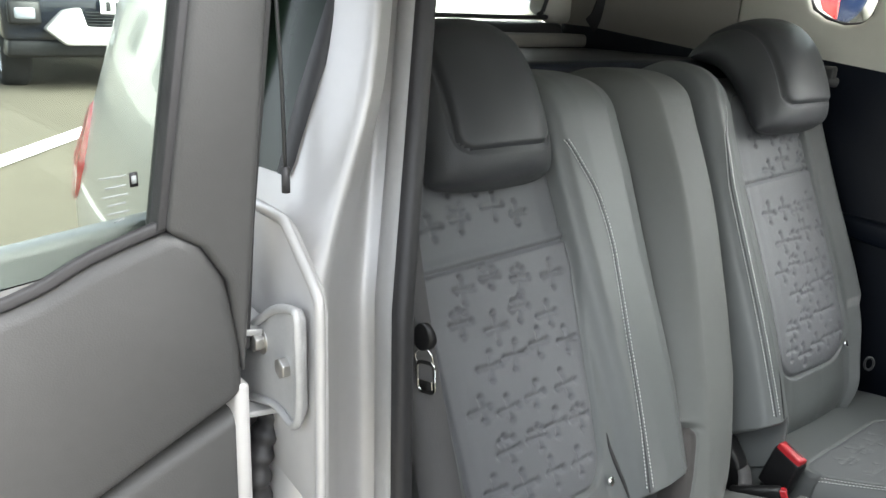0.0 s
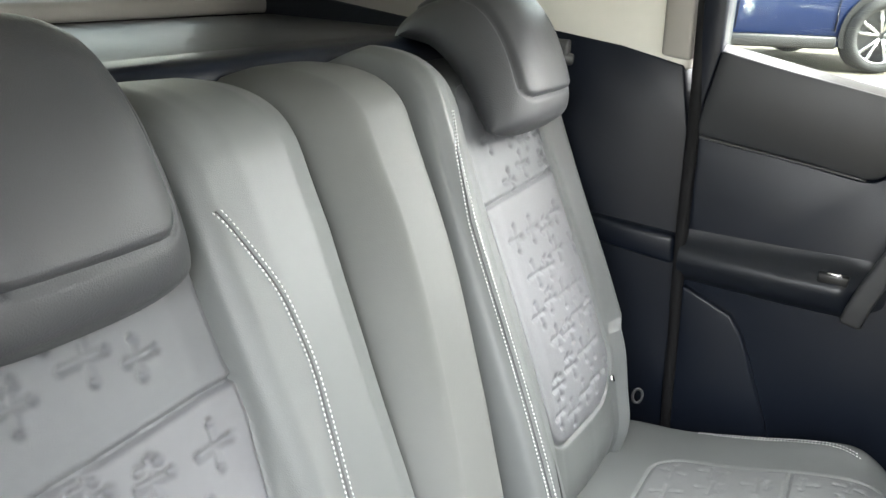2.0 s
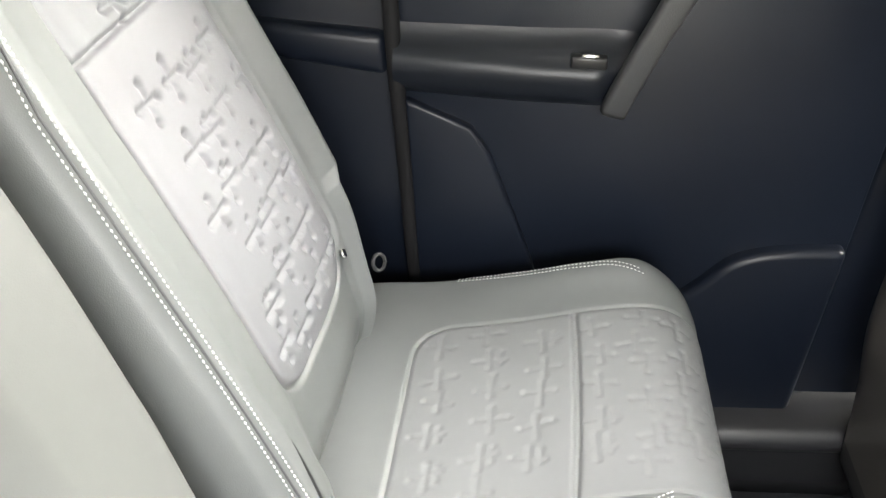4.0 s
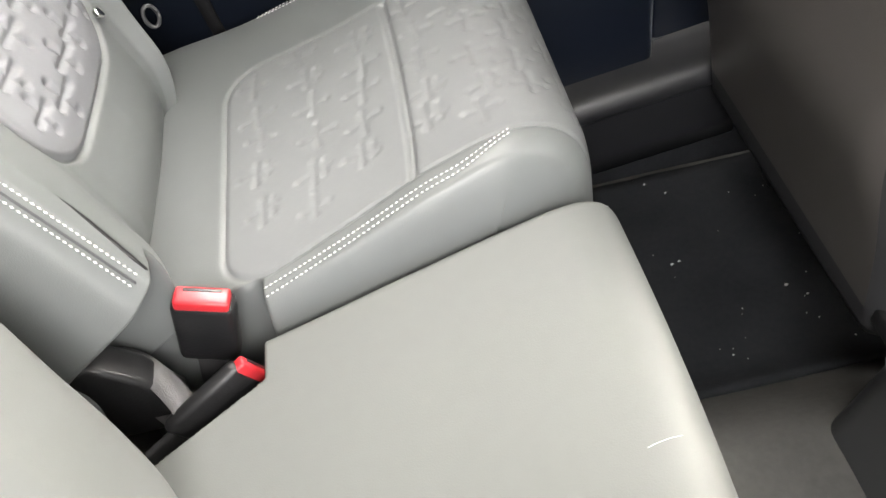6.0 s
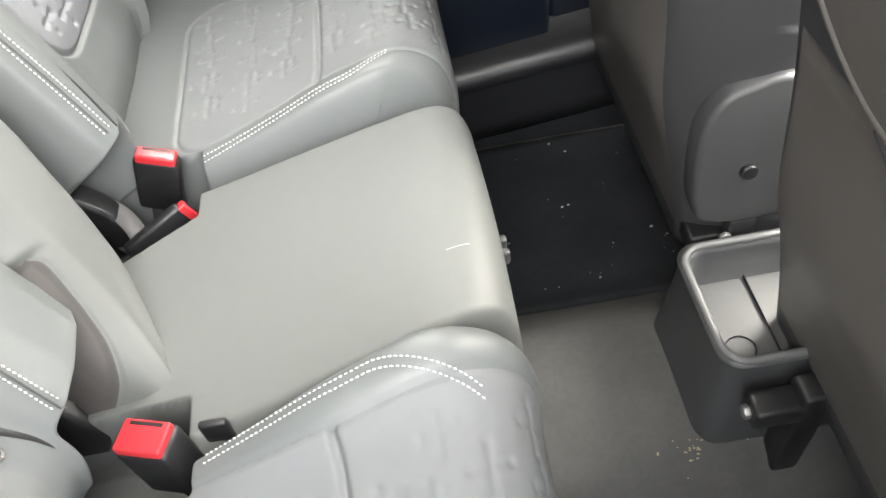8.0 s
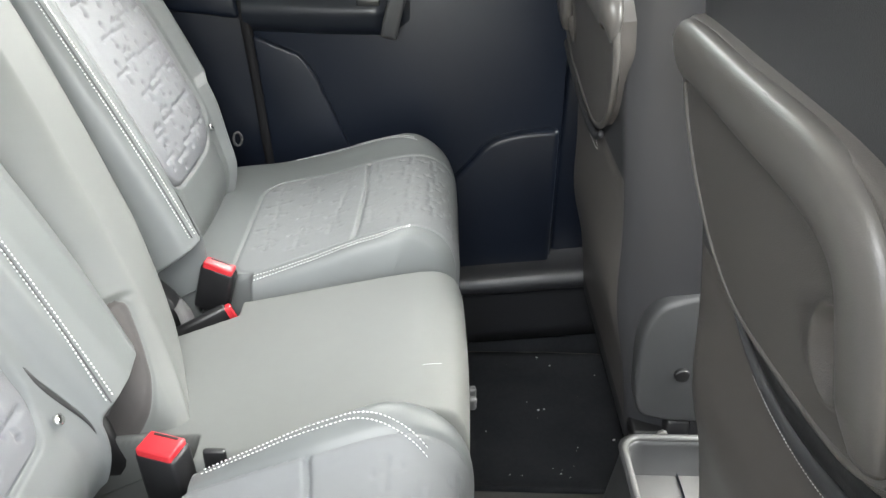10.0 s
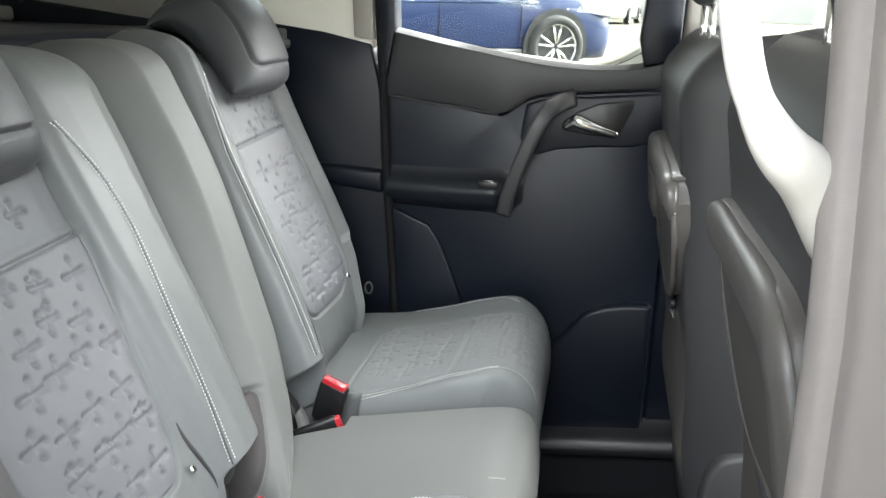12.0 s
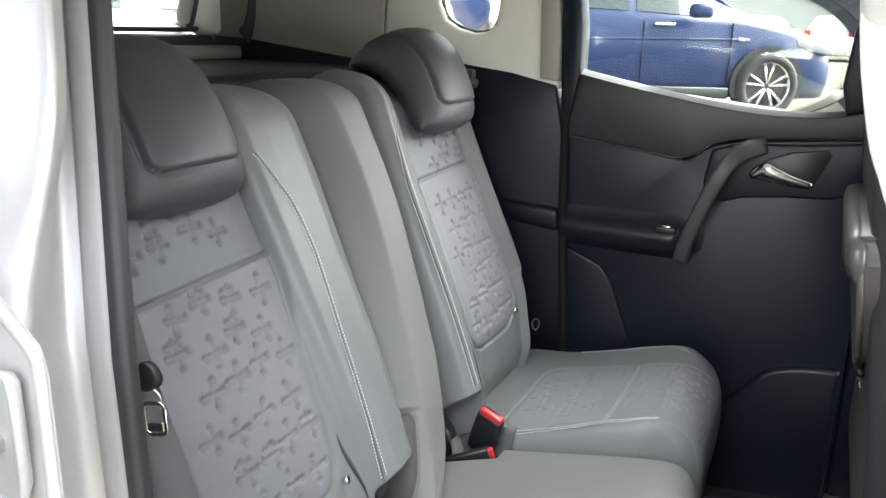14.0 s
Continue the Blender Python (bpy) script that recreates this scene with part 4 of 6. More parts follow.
def floor_mat():
    ob = thing("floor_mat", "dark carpet mat with crumbs in the footwell", "car mat", (0.7, 0.4, 0.12))
    poly = [(0.50, 0.165), (0.80, 0.160), (0.93, 0.20), (0.96, 0.58), (0.92, 0.62), (0.54, 0.62), (0.50, 0.58)]
    place = lambda a, b, d: (a, b, tunnel(b) + 0.001 + d)
    bm = bmesh.new()
    nx, ny = 24, 24
    g = [[bm.verts.new(place(0.49 + 0.46 * i / nx, 0.162 + 0.46 * j / ny + 0.0, 0.012 + 0.003 * noise.noise((i * 0.4, j * 0.4, 1)))) for j in range(ny + 1)] for i in range(nx + 1)]
    for i in range(nx):
        for j in range(ny):
            bm.faces.new((g[i][j], g[i + 1][j], g[i + 1][j + 1], g[i][j + 1]))
    rim = [e for e in bm.edges if len(e.link_faces) == 1]
    ex = bmesh.ops.extrude_edge_only(bm, edges=rim)
    for v in ex["geom"]:
        if isinstance(v, bmesh.types.BMVert):
            v.co.z -= 0.014
    part("mat", bm, "carpet", ob)
    # crumbs
    rnd = random.Random(4)
    vs, fs = [], []
    spots = [(0.662, 0.60), (0.69, 0.57), (0.647, 0.417), (0.66, 0.42), (0.673, 0.23), (0.823, 0.306), (0.80, 0.33)]
    spots += [(0.645, 0.615), (0.642, 0.391), (0.839, 0.345), (0.677, 0.241), (0.817, 0.303)]
    spots += [(rnd.uniform(0.5, 0.9), rnd.uniform(0.18, 0.6)) for _ in range(20)]
    for i, (a, b) in enumerate(spots):
        s = rnd.uniform(0.002, 0.0045) if i < 7 else rnd.uniform(0.0008, 0.002)
        x, y, z = place(a, b, 0.016)
        k = len(vs)
        vs += [(x - s, y, z), (x, y - s * 0.6, z), (x + s, y, z), (x, y + s * 0.7, z), (x, y, z + s), (x, y, z - s)]
        fs += [(k, k + 1, k + 4), (k + 1, k + 2, k + 4), (k + 2, k + 3, k + 4), (k + 3, k, k + 4), (k, k + 3, k + 5), (k + 1, k, k + 5), (k + 2, k + 1, k + 5), (k + 3, k + 2, k + 5)]
    tagged(raw("crumbs", vs, fs, "thread", ob, "pale crumbs"), kind="stuff")


floor_mat()

XZ = lambda a, b, d: (a, d, b)


M["armrest"] = material("armrest_vinyl", (0.0085, 0.0105, 0.0150), 0.36, bump=0.12, bscale=600, vary=0.1, btype="voronoi", scale=5, spec=0.4)


def far_door():
    """The closed rear door across the cabin."""
    d = thing("door_1", "closed rear car door with black trim and armrest", "car door", (0.34, 0.66, 0.35), kind="structure")
    sill_line = [(0.047, 1.297), (0.14, 1.279), (0.232, 1.263), (0.33, 1.247), (0.413, 1.238), (0.50, 1.236), (0.58, 1.243), (0.648, 1.262)]
    crease = [(0.024, 1.158), (0.10, 1.150), (0.20, 1.139), (0.285, 1.128), (0.315, 1.142), (0.345, 1.163), (0.40, 1.178), (0.48, 1.186), (0.58, 1.196), (0.652, 1.203)]
    c2 = spline(crease, 40)
    s2 = spline(sill_line, 40)
    # upper soft trim between the crease and the window
    up = [(a, b + 0.003) for a, b in c2] + [(a, b) for a, b in s2[::-1]]
    prism("upper_trim", up, XZ, 0.627, 0.70, "trim_soft", d, 0.003, 3, "soft dark upper trim")
    ledge = [np.array([(a, 0.632 + 0.030 * k / 6, b + 0.010 * math.sin(k / 6 * math.pi / 2) - 0.002) for k in range(7)]) for a, b in s2]
    loft("window_ledge", ledge, "trim_grey", d)
    low = [(a, b - 0.002) for a, b in c2] + [(0.652, 1.15), (0.668, 0.62), (0.672, 0.34), (0.48, 0.33), (0.10, 0.45), (0.062, 0.60), (0.045, 0.90)]
    prism("lower_panel", low, XZ, 0.633, 0.69, "trim", d, 0.002, 2)
    pol = spline(crease[:4], 24)
    # highlight on the crease, made as a thin bead of lighter grey
    sweep("crease_highlight", [(a, 0.6315, b) for a, b in pol], ring(0.0022, n=8), "trim_grey", d)
    # armrest: a rounded ledge along the door
    def arm_row(x, grow=1.0):
        z = float(np.interp(x, [0.03, 0.20, 0.34, 0.44], [0.958, 0.960, 0.966, 0.972]))
        k = grow * float(np.interp(x, [0.03, 0.12, 0.29, 0.315, 0.335, 0.36, 0.40, 0.44], [0.62, 0.78, 1.0, 0.60, 0.15, 0.0, 0.0, 0.0]))
        drop = float(np.interp(x, [0.03, 0.30, 0.36], [0.046, 0.054, 0.030]))
        prof = [(0.006, 0.058), (-0.004, 0.036), (-0.016, 0.022), (-0.030, 0.014), (-0.040, 0.005), (-0.044, -0.006), (-0.041, -0.018), (-0.030, -drop * 0.72), (-0.012, -drop), (0.008, -drop - 0.010)]
        return [(x, 0.634 + a * (k if a < 0 else 1) + (0 if k else 0.004), z + b) for a, b in spline(prof, 34)]
    arm = loft("armrest", [arm_row(x) for x in np.linspace(0.034, 0.350, 40)], "armrest", d, "black armrest")
    loft("armrest_cap", [[(x, y, z) for x, y, z in arm_row(x, 1.035)[8:28]] for x in np.linspace(0.19, 0.306, 12)], "armrest", arm)
    sw = thing("window_switch", "", "", (0.274, 0.6, 0.985))
    sw.parent = d
    sw.location = Vector((0.274, 0.601, 0.981)) - d.location
    for nm, x0, x1, y0, y1, z0, z1, mt in (("bezel", 0.252, 0.296, 0.594, 0.610, 0.968, 0.9835, "black"), ("rocker", 0.264, 0.286, 0.597, 0.607, 0.980, 0.986, "chrome")):
        o = box(nm, x0, x1, y0, y1, z0, z1, mt, None, 0.003)
        o.parent = sw
        o.location = -Vector((0.274, 0.601, 0.981))
    # pull handle
    hp = spline([(0.312, 0.602, 0.915), (0.320, 0.584, 0.955), (0.338, 0.570, 1.015), (0.362, 0.565, 1.080), (0.383, 0.568, 1.128), (0.408, 0.588, 1.160), (0.440, 0.632, 1.172)], 32)
    sweep("pull_handle", hp, rrect(0.038, 0.030, 0.009, 3), "trim_grey", d, "grey slanted pull handle", up=(0, 1, 0), scale=np.r_[np.linspace(0.86, 0.80, 12), np.linspace(0.80, 1.05, 20)])
    bez = [(a, b) for a, b in spline([(0.345, 1.155), (0.40, 1.172), (0.50, 1.180), (0.60, 1.190), (0.648, 1.196)], 14)] + [(0.655, 1.10), (0.58, 1.075), (0.50, 1.07), (0.42, 1.06), (0.36, 1.04), (0.335, 1.08)]
    prism("handle_surround", bez, XZ, 0.627, 0.65, "trim", d, 0.006, 3)
    # latch recess and lever
    rec = [(0.424, 1.113), (0.455, 1.145), (0.50, 1.165), (0.572, 1.176), (0.575, 1.165), (0.548, 1.098), (0.535, 1.092), (0.43, 1.104)]
    latch = prism("latch_recess", rec, XZ, 0.622, 0.64, "black", d, 0.003, 2, "dark recess of the door latch")
    lv = spline([(0.430, 0.620, 1.112), (0.452, 0.612, 1.128), (0.475, 0.610, 1.122), (0.51, 0.612, 1.110), (0.545, 0.617, 1.102)], 20)
    sweep("latch_lever", lv, ring(0.0085, 0.011, 10), "chrome", latch, "chrome latch lever", scale=np.r_[np.linspace(0.7, 1.35, 7), np.linspace(1.35, 0.7, 13)])
    # recessed map pocket with its slanting edge and the loudspeaker swell
    pk = [(0.148, 0.856), (0.40, 0.87), (0.60, 0.86), (0.645, 0.80), (0.645, 0.40), (0.30, 0.40), (0.25, 0.62)]
    prism("pocket_panel", pk, XZ, 0.646, 0.668, "black", d, 0.004)
    rp = [(0.046, 0.90), (0.135, 0.865), (0.160, 0.83), (0.222, 0.68), (0.25, 0.60), (0.27, 0.42), (0.10, 0.45), (0.066, 0.60)]
    prism("rear_panel", rp, XZ, 0.620, 0.66, "trim", d, 0.006, 3)
    bump = [(a, b) for a, b in spline([(0.40, 0.585), (0.44, 0.602), (0.475, 0.640), (0.51, 0.685), (0.55, 0.705), (0.60, 0.716), (0.660, 0.722)], 24)] + [(0.668, 0.36), (0.42, 0.36)]
    prism("speaker_housing", bump, XZ, 0.612, 0.66, "trim", d, 0.012, 4)
    # window frame and glass
    for nm, poly in (("frame_rear", [(0.022, 1.165), (0.047, 1.297), (0.044, 1.40), (0.03, 1.50), (-0.02, 1.50), (0.004, 1.40), (0.010, 1.297)]), ("frame_front", [(0.585, 1.245), (0.655, 1.262), (0.655, 1.50), (0.60, 1.50), (0.578, 1.40), (0.572, 1.30)])):
        prism(nm, poly, XZ, 0.630, 0.69, "trim", d, 0.005)
    prism("window_glass", [(0.03, 1.24), (0.60, 1.20), (0.61, 1.50), (0.03, 1.50)], XZ, 0.664, 0.668, "glass", d, 0).visible_shadow = False
    prism("outer_skin", [(0.0, 0.25), (0.68, 0.25), (0.68, 1.22), (0.03, 1.28), (0.0, 1.1)], lambda a, b, q: (a, q + 0.05 * math.sin((b - 0.25) * 2.6), b), 0.70, 0.73, "silver", d, 0.01)
    sweep("door_seal", spline([(0.0, 0.645, 1.46), (0.012, 0.64, 1.28), (0.022, 0.632, 1.16), (0.032, 0.625, 0.98), (0.046, 0.625, 0.80), (0.058, 0.628, 0.62), (0.08, 0.64, 0.44)], 40), rrect(0.020, 0.022, 0.008, 3), "seal_black", d, up=(0, 1, 0))


far_door()


def far_side():
    # quarter trim behind the door
    w = thing("wall_far", "dark plastic side trim under a cream quarter panel", "car side wall", (-0.4, 0.66, 0.4), kind="structure")
    Y0 = 0.640
    prism("lower_trim", [(-0.012, 1.268), (0.012, 1.16), (0.022, 0.98), (0.045, 0.72), (0.055, 0.40), (-1.02, 0.40), (-1.02, 1.345), (-0.90, 1.34), (-0.44, 1.290), (-0.25, 1.305), (-0.12, 1.29)], XZ, Y0, 0.72, "trim", w, 0.005)
    prism("armrest_run", [(0.022, 0.985), (-0.22, 0.995), (-0.24, 0.955), (0.026, 0.93)], XZ, Y0 - 0.022, Y0 + 0.02, "trim", w, 0.012, 3)
    # cream quarter panel with its rounded window
    hole = [(-0.315, 1.50), (-0.312, 1.44), (-0.295, 1.405), (-0.262, 1.386), (-0.222, 1.376), (-0.185, 1.380), (-0.168, 1.40), (-0.160, 1.44), (-0.158, 1.50)]
    poly = [(-0.005, 1.255), (-0.018, 1.50)] + hole[::-1] + [(-0.46, 1.50), (-0.47, 1.36), (-0.40, 1.275), (-0.25, 1.285), (-0.12, 1.272)]
    prism("quarter_panel", poly, XZ, Y0 + 0.002, 0.70, "cream", w, 0.012, 3, "cream moulded quarter panel")
    prism("pillar_strip", [(-0.002, 1.275), (-0.016, 1.50), (-0.060, 1.50), (-0.050, 1.28)], XZ, Y0 - 0.006, Y0 + 0.03, "cream_shaded", w, 0.005)
    sweep("window_rubber", [(a, Y0 + 0.018, b) for a, b in spline(hole, 40)], ring(0.006, n=8), "seal", w, up=(0, 1, 0))
    prism("quarter_glass", [(-0.33, 1.36), (-0.14, 1.36), (-0.14, 1.50), (-0.33, 1.50)], XZ, 0.690, 0.694, "glass", w, 0).visible_shadow = False
    prism("rear_panel", [(-0.46, 1.50), (-0.47, 1.36), (-0.40, 1.280), (-0.90, 1.325), (-1.06, 1.33), (-1.06, 1.50)], XZ, Y0 + 0.004, 0.70, "cream_shaded", w, 0.008, 2)
    prism("outer_skin", [(0.0, 0.25), (0.0, 1.27), (-0.45, 1.36), (-1.0, 1.40), (-1.12, 1.0), (-1.1, 0.25)], lambda a, b, q: (a, q + 0.04 * math.sin((b - 0.25) * 2.6) - 0.05 * max(0, -a - 0.5), b), 0.73, 0.76, "silver", w, 0.01)
    # front half of the far side
    f = thing("wall_front", "dark closed front door on the far side", "car side wall", (1.1, 0.66, 0.4), kind="structure")
    prism("pillar_lower", [(0.672, 0.34), (0.662, 1.20), (0.78, 1.22), (0.80, 0.34)], XZ, 0.645, 0.72, "trim", f, 0.01)
    prism("pillar_upper", [(0.66, 1.20), (0.655, 1.50), (0.74, 1.50), (0.78, 1.22)], XZ, 0.632, 0.70, "cream_shaded", f, 0.012, 3)
    prism("front_trim", [(0.80, 0.34), (0.78, 1.22), (1.75, 1.16), (1.75, 0.34)], XZ, 0.65, 0.74, "trim", f, 0.01)
    prism("front_glass", [(0.78, 1.20), (0.75, 1.50), (1.55, 1.50), (1.75, 1.14)], XZ, 0.684, 0.688, "glass", f, 0).visible_shadow = False


far_side()


M["sill_plastic"] = material("sill_plastic", (0.018, 0.0185, 0.021), 0.40, bump=0.06, bscale=600, vary=0.1, btype="voronoi")


def sill():
    s = thing("door_sill", "grey moulded plastic door sill", "door sill", (0.6, 0.6, 0.2), kind="structure")
    path = [(x, 0.60, 0.362 + 0.12 * (x - 0.5)) for x in np.linspace(0.40, 0.80, 20)]
    far = spline([(0.08, -0.2), (0.08, 0.02), (0.03, 0.028), (-0.02, 0.020), (-0.038, -0.004), (-0.030, -0.026), (0.0, -0.040), (0.02, -0.2)], 28)
    sec = spline([(0.08, -0.2), (0.08, 0.02), (0.03, 0.028), (-0.02, 0.02), (-0.04, -0.01), (-0.05, -0.06), (-0.06, -0.2)], 24)
    sweep("sill_trim", path, [(-a, b) for a, b in far], "sill_plastic", s)
    n = thing("door_sill", "grey plastic and silver door sill of the open door", "door sill", (0.4, -0.68, 0.2), kind="structure")
    path = [(x, -0.62, 0.335) for x in np.linspace(0.06, 0.64, 20)]
    sweep("sill_trim", path, [(a, b) for a, b in sec], "trim_grey", n)
    box("sill_skin", -0.05, 1.6, -0.78, -0.69, 0.05, 0.33, "silver", n, 0.03, 3)


sill()


def closing_panels():
    w = thing("wall_lower_far", "dark lower side wall of the footwell", "car side wall", (0.9, 0.7, 0.1), kind="structure")
    box("panel", 0.30, 1.75, 0.640, 0.70, 0.08, 0.42, "carpet", w, 0.01)
    n = thing("wall_lower_near", "dark lower side wall of the front footwell", "car side wall", (1.2, -0.7, 0.1), kind="structure")
    box("panel", 0.66, 1.75, -0.70, -0.64, 0.08, 0.42, "trim", n, 0.01)


closing_panels()


# ---------- near side: rear pillar, open door, middle pillar ----------
def pillar_shift(z):
    k = z - 1.1
    return (-0.30 * k, 0.28 * k) if k > 0 else (-0.10 * k, 0.05 * k)


def near_rear_pillar():
    p = thing("wall_near_rear", "silver painted rear door pillar with rubber seals", "car pillar", (-0.1, -0.7, 0.2), kind="structure")
    zs = np.linspace(0.15, 1.52, 40)

    def col(name, pts, mat, label="", curve=True):
        pts = np.array(spline(pts, len(pts) * 5) if curve else pts)
        swell = 0.050 if name == "pillar_skin" else 0.0
        rows = [[(x + pillar_shift(z)[0] + swell * float(smooth01(np.array((z - 1.12) / 0.22)) * smooth01(np.array((-0.655 - y) / 0.03)) * smooth01(np.array((y + 0.738) / 0.022))), y + pillar_shift(z)[1], z) for x, y in pts] for z in zs]
        return loft(name, rows, mat, p, label)

    col("pillar_skin", [(-0.030, -0.640), (-0.040, -0.655), (-0.030, -0.680), (-0.012, -0.702), (-0.002, -0.718), (-0.012, -0.738), (-0.045, -0.748), (-0.085, -0.752), (-0.125, -0.760), (-0.150, -0.782), (-0.160, -0.812)], "silver_dull")
    col("seal_lip", [(-0.030, -0.640), (-0.012, -0.652), (0.010, -0.652), (0.020, -0.642)], "lip_grey", "light grey flexible seal lip")
    col("door_seal", [(0.016, -0.652), (0.026, -0.652), (0.031, -0.645), (0.026, -0.633), (0.006, -0.622), (-0.018, -0.612), (-0.06, -0.600)], "seal", "black rubber door seal")
    col("inner_trim", [(-0.045, -0.597), (-0.10, -0.575), (-0.25, -0.60), (-0.35, -0.62)], "cream_shaded")
    # outer rear quarter with its lamp
    q = thing("rear_quarter", "silver rear quarter of the car with a red tail lamp", "car body", (-0.7, -0.75, 0.2), kind="structure")
    zk = [0.18, 0.55, 0.83, 0.98, 1.06, 1.18, 1.27, 1.36, 1.50]
    fore = [-0.765, -0.782, -0.785, -0.780, -0.772, -0.748, -0.722, -0.697, -0.655]
    aft = [-0.62, -0.66, -0.66, -0.66, -0.65, -0.60, -0.57, -0.54, -0.49]

    def side(x, z, off=0.0):
        f = min(1.0, max(0.0, (-x - 0.16) / 0.99)) ** 1.7
        y = (1 - f) * float(np.interp(z, zk, fore)) + f * float(np.interp(z, zk, aft))
        if x < -1.13:
            y += 3.0 * (-1.13 - x) ** 1.2
        return (x, y - off, z)

    xs = np.r_[np.linspace(-0.16, -1.13, 22), -1.145, -1.16, -1.18, -1.20]
    loft("side_skin", [[side(x, z) for z in np.linspace(0.18, 1.50, 30)] for x in xs], "silver", q)
    loft("tail_lamp", [[side(-1.165 + (0.03 + 0.20 * math.sin(math.pi * min(1.0, (z - 0.96) / 0.215)) ** 0.7) * k / 7, z, 0.006 if 0 < k < 7 else -0.004) for k in range(8)] for z in np.linspace(0.96, 1.175, 14)], "red_lamp", q, "red tail lamp")
    loft("bumper_edge", [[side(-0.60 - 0.06 * k, 0.80 - 0.012 * k + 0.018 * m, 0.004 * (m % 2)) for m in range(3)] for k in range(9)], "silver_dull", q)
    prism("rear_skin", [(-0.46, 0.18), (0.58, 0.18), (0.60, 0.75), (0.58, 1.18), (-0.46, 1.18), (-0.50, 0.75)], lambda a, b, d: (d, a, b), -1.20, -1.16, "silver", q, 0.02, 3)
    prism("inner_lower_trim", [(-0.30, 0.40), (-0.30, 1.25), (-0.92, 1.25), (-0.92, 0.40)], XZ, -0.585, -0.55, "trim", q, 0.01)
    sweep("roof_edge", spline([(-0.12, -0.70, 1.50), (-0.5, -0.69, 1.52), (-1.0, -0.66, 1.50)], 16), rrect(0.10, 0.06, 0.02), "silver", q)
    # black window frame and glass laid over the pillar's outer face
    knots = np.array([(-0.030, -0.640), (-0.040, -0.655), (-0.030, -0.680), (-0.012, -0.702), (-0.002, -0.718), (-0.012, -0.738), (-0.045, -0.748), (-0.085, -0.752), (-0.125, -0.760), (-0.150, -0.782), (-0.160, -0.812)])
    dense = spline(knots, 401)
    nrm = np.gradient(dense, axis=0)
    nrm = np.stack([-nrm[:, 1], nrm[:, 0]], -1) / np.linalg.norm(nrm, axis=1)[:, None]

    def on_skin(u, z, off):
        i = int(np.clip(u, 0, 10) * 40)
        q = dense[i] + off * nrm[i]
        return (q[0] + pillar_shift(z)[0], q[1] + pillar_shift(z)[1], z)

    zz = np.linspace(1.222, 1.52, 22)
    edge0 = np.interp(zz, [1.222, 1.23, 1.30, 1.38, 1.50, 1.52], [5.7, 5.6, 5.0, 4.2, 3.0, 2.8])
    edge1 = np.interp(zz, [1.222, 1.23, 1.30, 1.38, 1.50, 1.52], [6.2, 6.15, 5.65, 4.95, 3.7, 3.5])
    loft("quarter_frame", [[on_skin(a + (b - a) * k / 6, z, -0.004 + 0.009 * math.sin(math.pi * min(1, 0.25 + k / 6 * 0.5))) for k in range(7)] for a, b, z in zip(edge0, edge1, zz)], "seal", p, "black quarter window frame")
    loft("quarter_glass", [[on_skin(b + (8.6 - b) * k / 8, z, 0.002) for k in range(9)] for b, z in zip(edge1, zz)], "glass_pane_trees", p, "dark quarter glass with a green tree reflection in its colour")
    rim = [(-0.085, 1.202), (-0.012, 1.200), (0.004, 1.194), (0.040, 1.176), (0.070, 1.160), (0.078, 1.142), (0.079, 1.06), (0.078, 0.95)]
    sweep("recess_rim", [(a, -0.7535 - 0.16 * max(0.0, a), b) for a, b in spline(rim, 40)], ring(0.0065, 0.004, 8), "silver_dull", p, up=(0, 1, 0))
    prism("recess_panel", rim[1:] + [(-0.085, 0.95), (-0.085, 1.19)], lambda a, b, d: (a, d - 0.16 * max(0.0, a), b), -0.754, -0.745, "silver_dull", p, 0.001)
    # hinge bracket on the pillar
    plate = [(-0.085, 1.088), (-0.044, 1.092), (-0.016, 1.106), (0.012, 1.126), (0.052, 1.140), (0.060, 1.134), (0.061, 1.052), (0.052, 1.034), (0.040, 1.028), (0.012, 1.034), (-0.020, 1.022), (-0.085, 1.012)]
    h = prism("hinge", plate, lambda a, b, d: (a, d - 0.05 * max(0, a), b), -0.772, -0.764, "steel_paint", p, 0.002, 2, "silver pressed steel door hinge")
    for zz in (1.096, 1.014):
        prism("flange", [(-0.085, -0.758), (-0.010, -0.758), (-0.020, -0.800), (-0.085, -0.815)], lambda a, b, d: (a, b, zz + d), -0.003, 0.003, "steel_paint", h, 0.001)
    edge = spline([(-0.080, 1.089), (-0.040, 1.093), (0.012, 1.126), (0.050, 1.139), (0.060, 1.130), (0.061, 1.060), (0.050, 1.032), (0.012, 1.034), (-0.050, 1.016)], 30)
    sweep("pressed_edge", [(a, -0.773 - 0.05 * max(0, a), b) for a, b in edge], ring(0.004, n=8), "steel_paint", h, up=(0, 1, 0))
    for bx, bz in ((0.034, 1.081), (-0.018, 1.086)):
        cyl("washer", (bx, -0.768, bz), (bx, -0.773, bz), 0.0135, "steel", h, 20, 0.001)
        cyl("bolt", (bx, -0.768, bz), (bx, -0.781, bz), 0.0095, "steel", h, 6, 0.001, "hexagonal bolt head")
    cyl("pin", (-0.088, -0.80, 1.01), (-0.088, -0.80, 1.145), 0.011, "steel_paint", h, 14, 0.002)
    rub = thing("door_stop_bellows", "ribbed black rubber bellows below the hinge", "rubber bellows", (-0.04, -0.76, 0.9))
    sweep("bellows", spline([(-0.040, -0.752, 1.0), (-0.035, -0.772, 0.95), (-0.042, -0.768, 0.88), (-0.05, -0.76, 0.80)], 40), ring(0.020, 0.014), "seal", rub, up=(0, 1, 0), scale=0.85 + 0.15 * np.sin(np.arange(40) * 1.3))


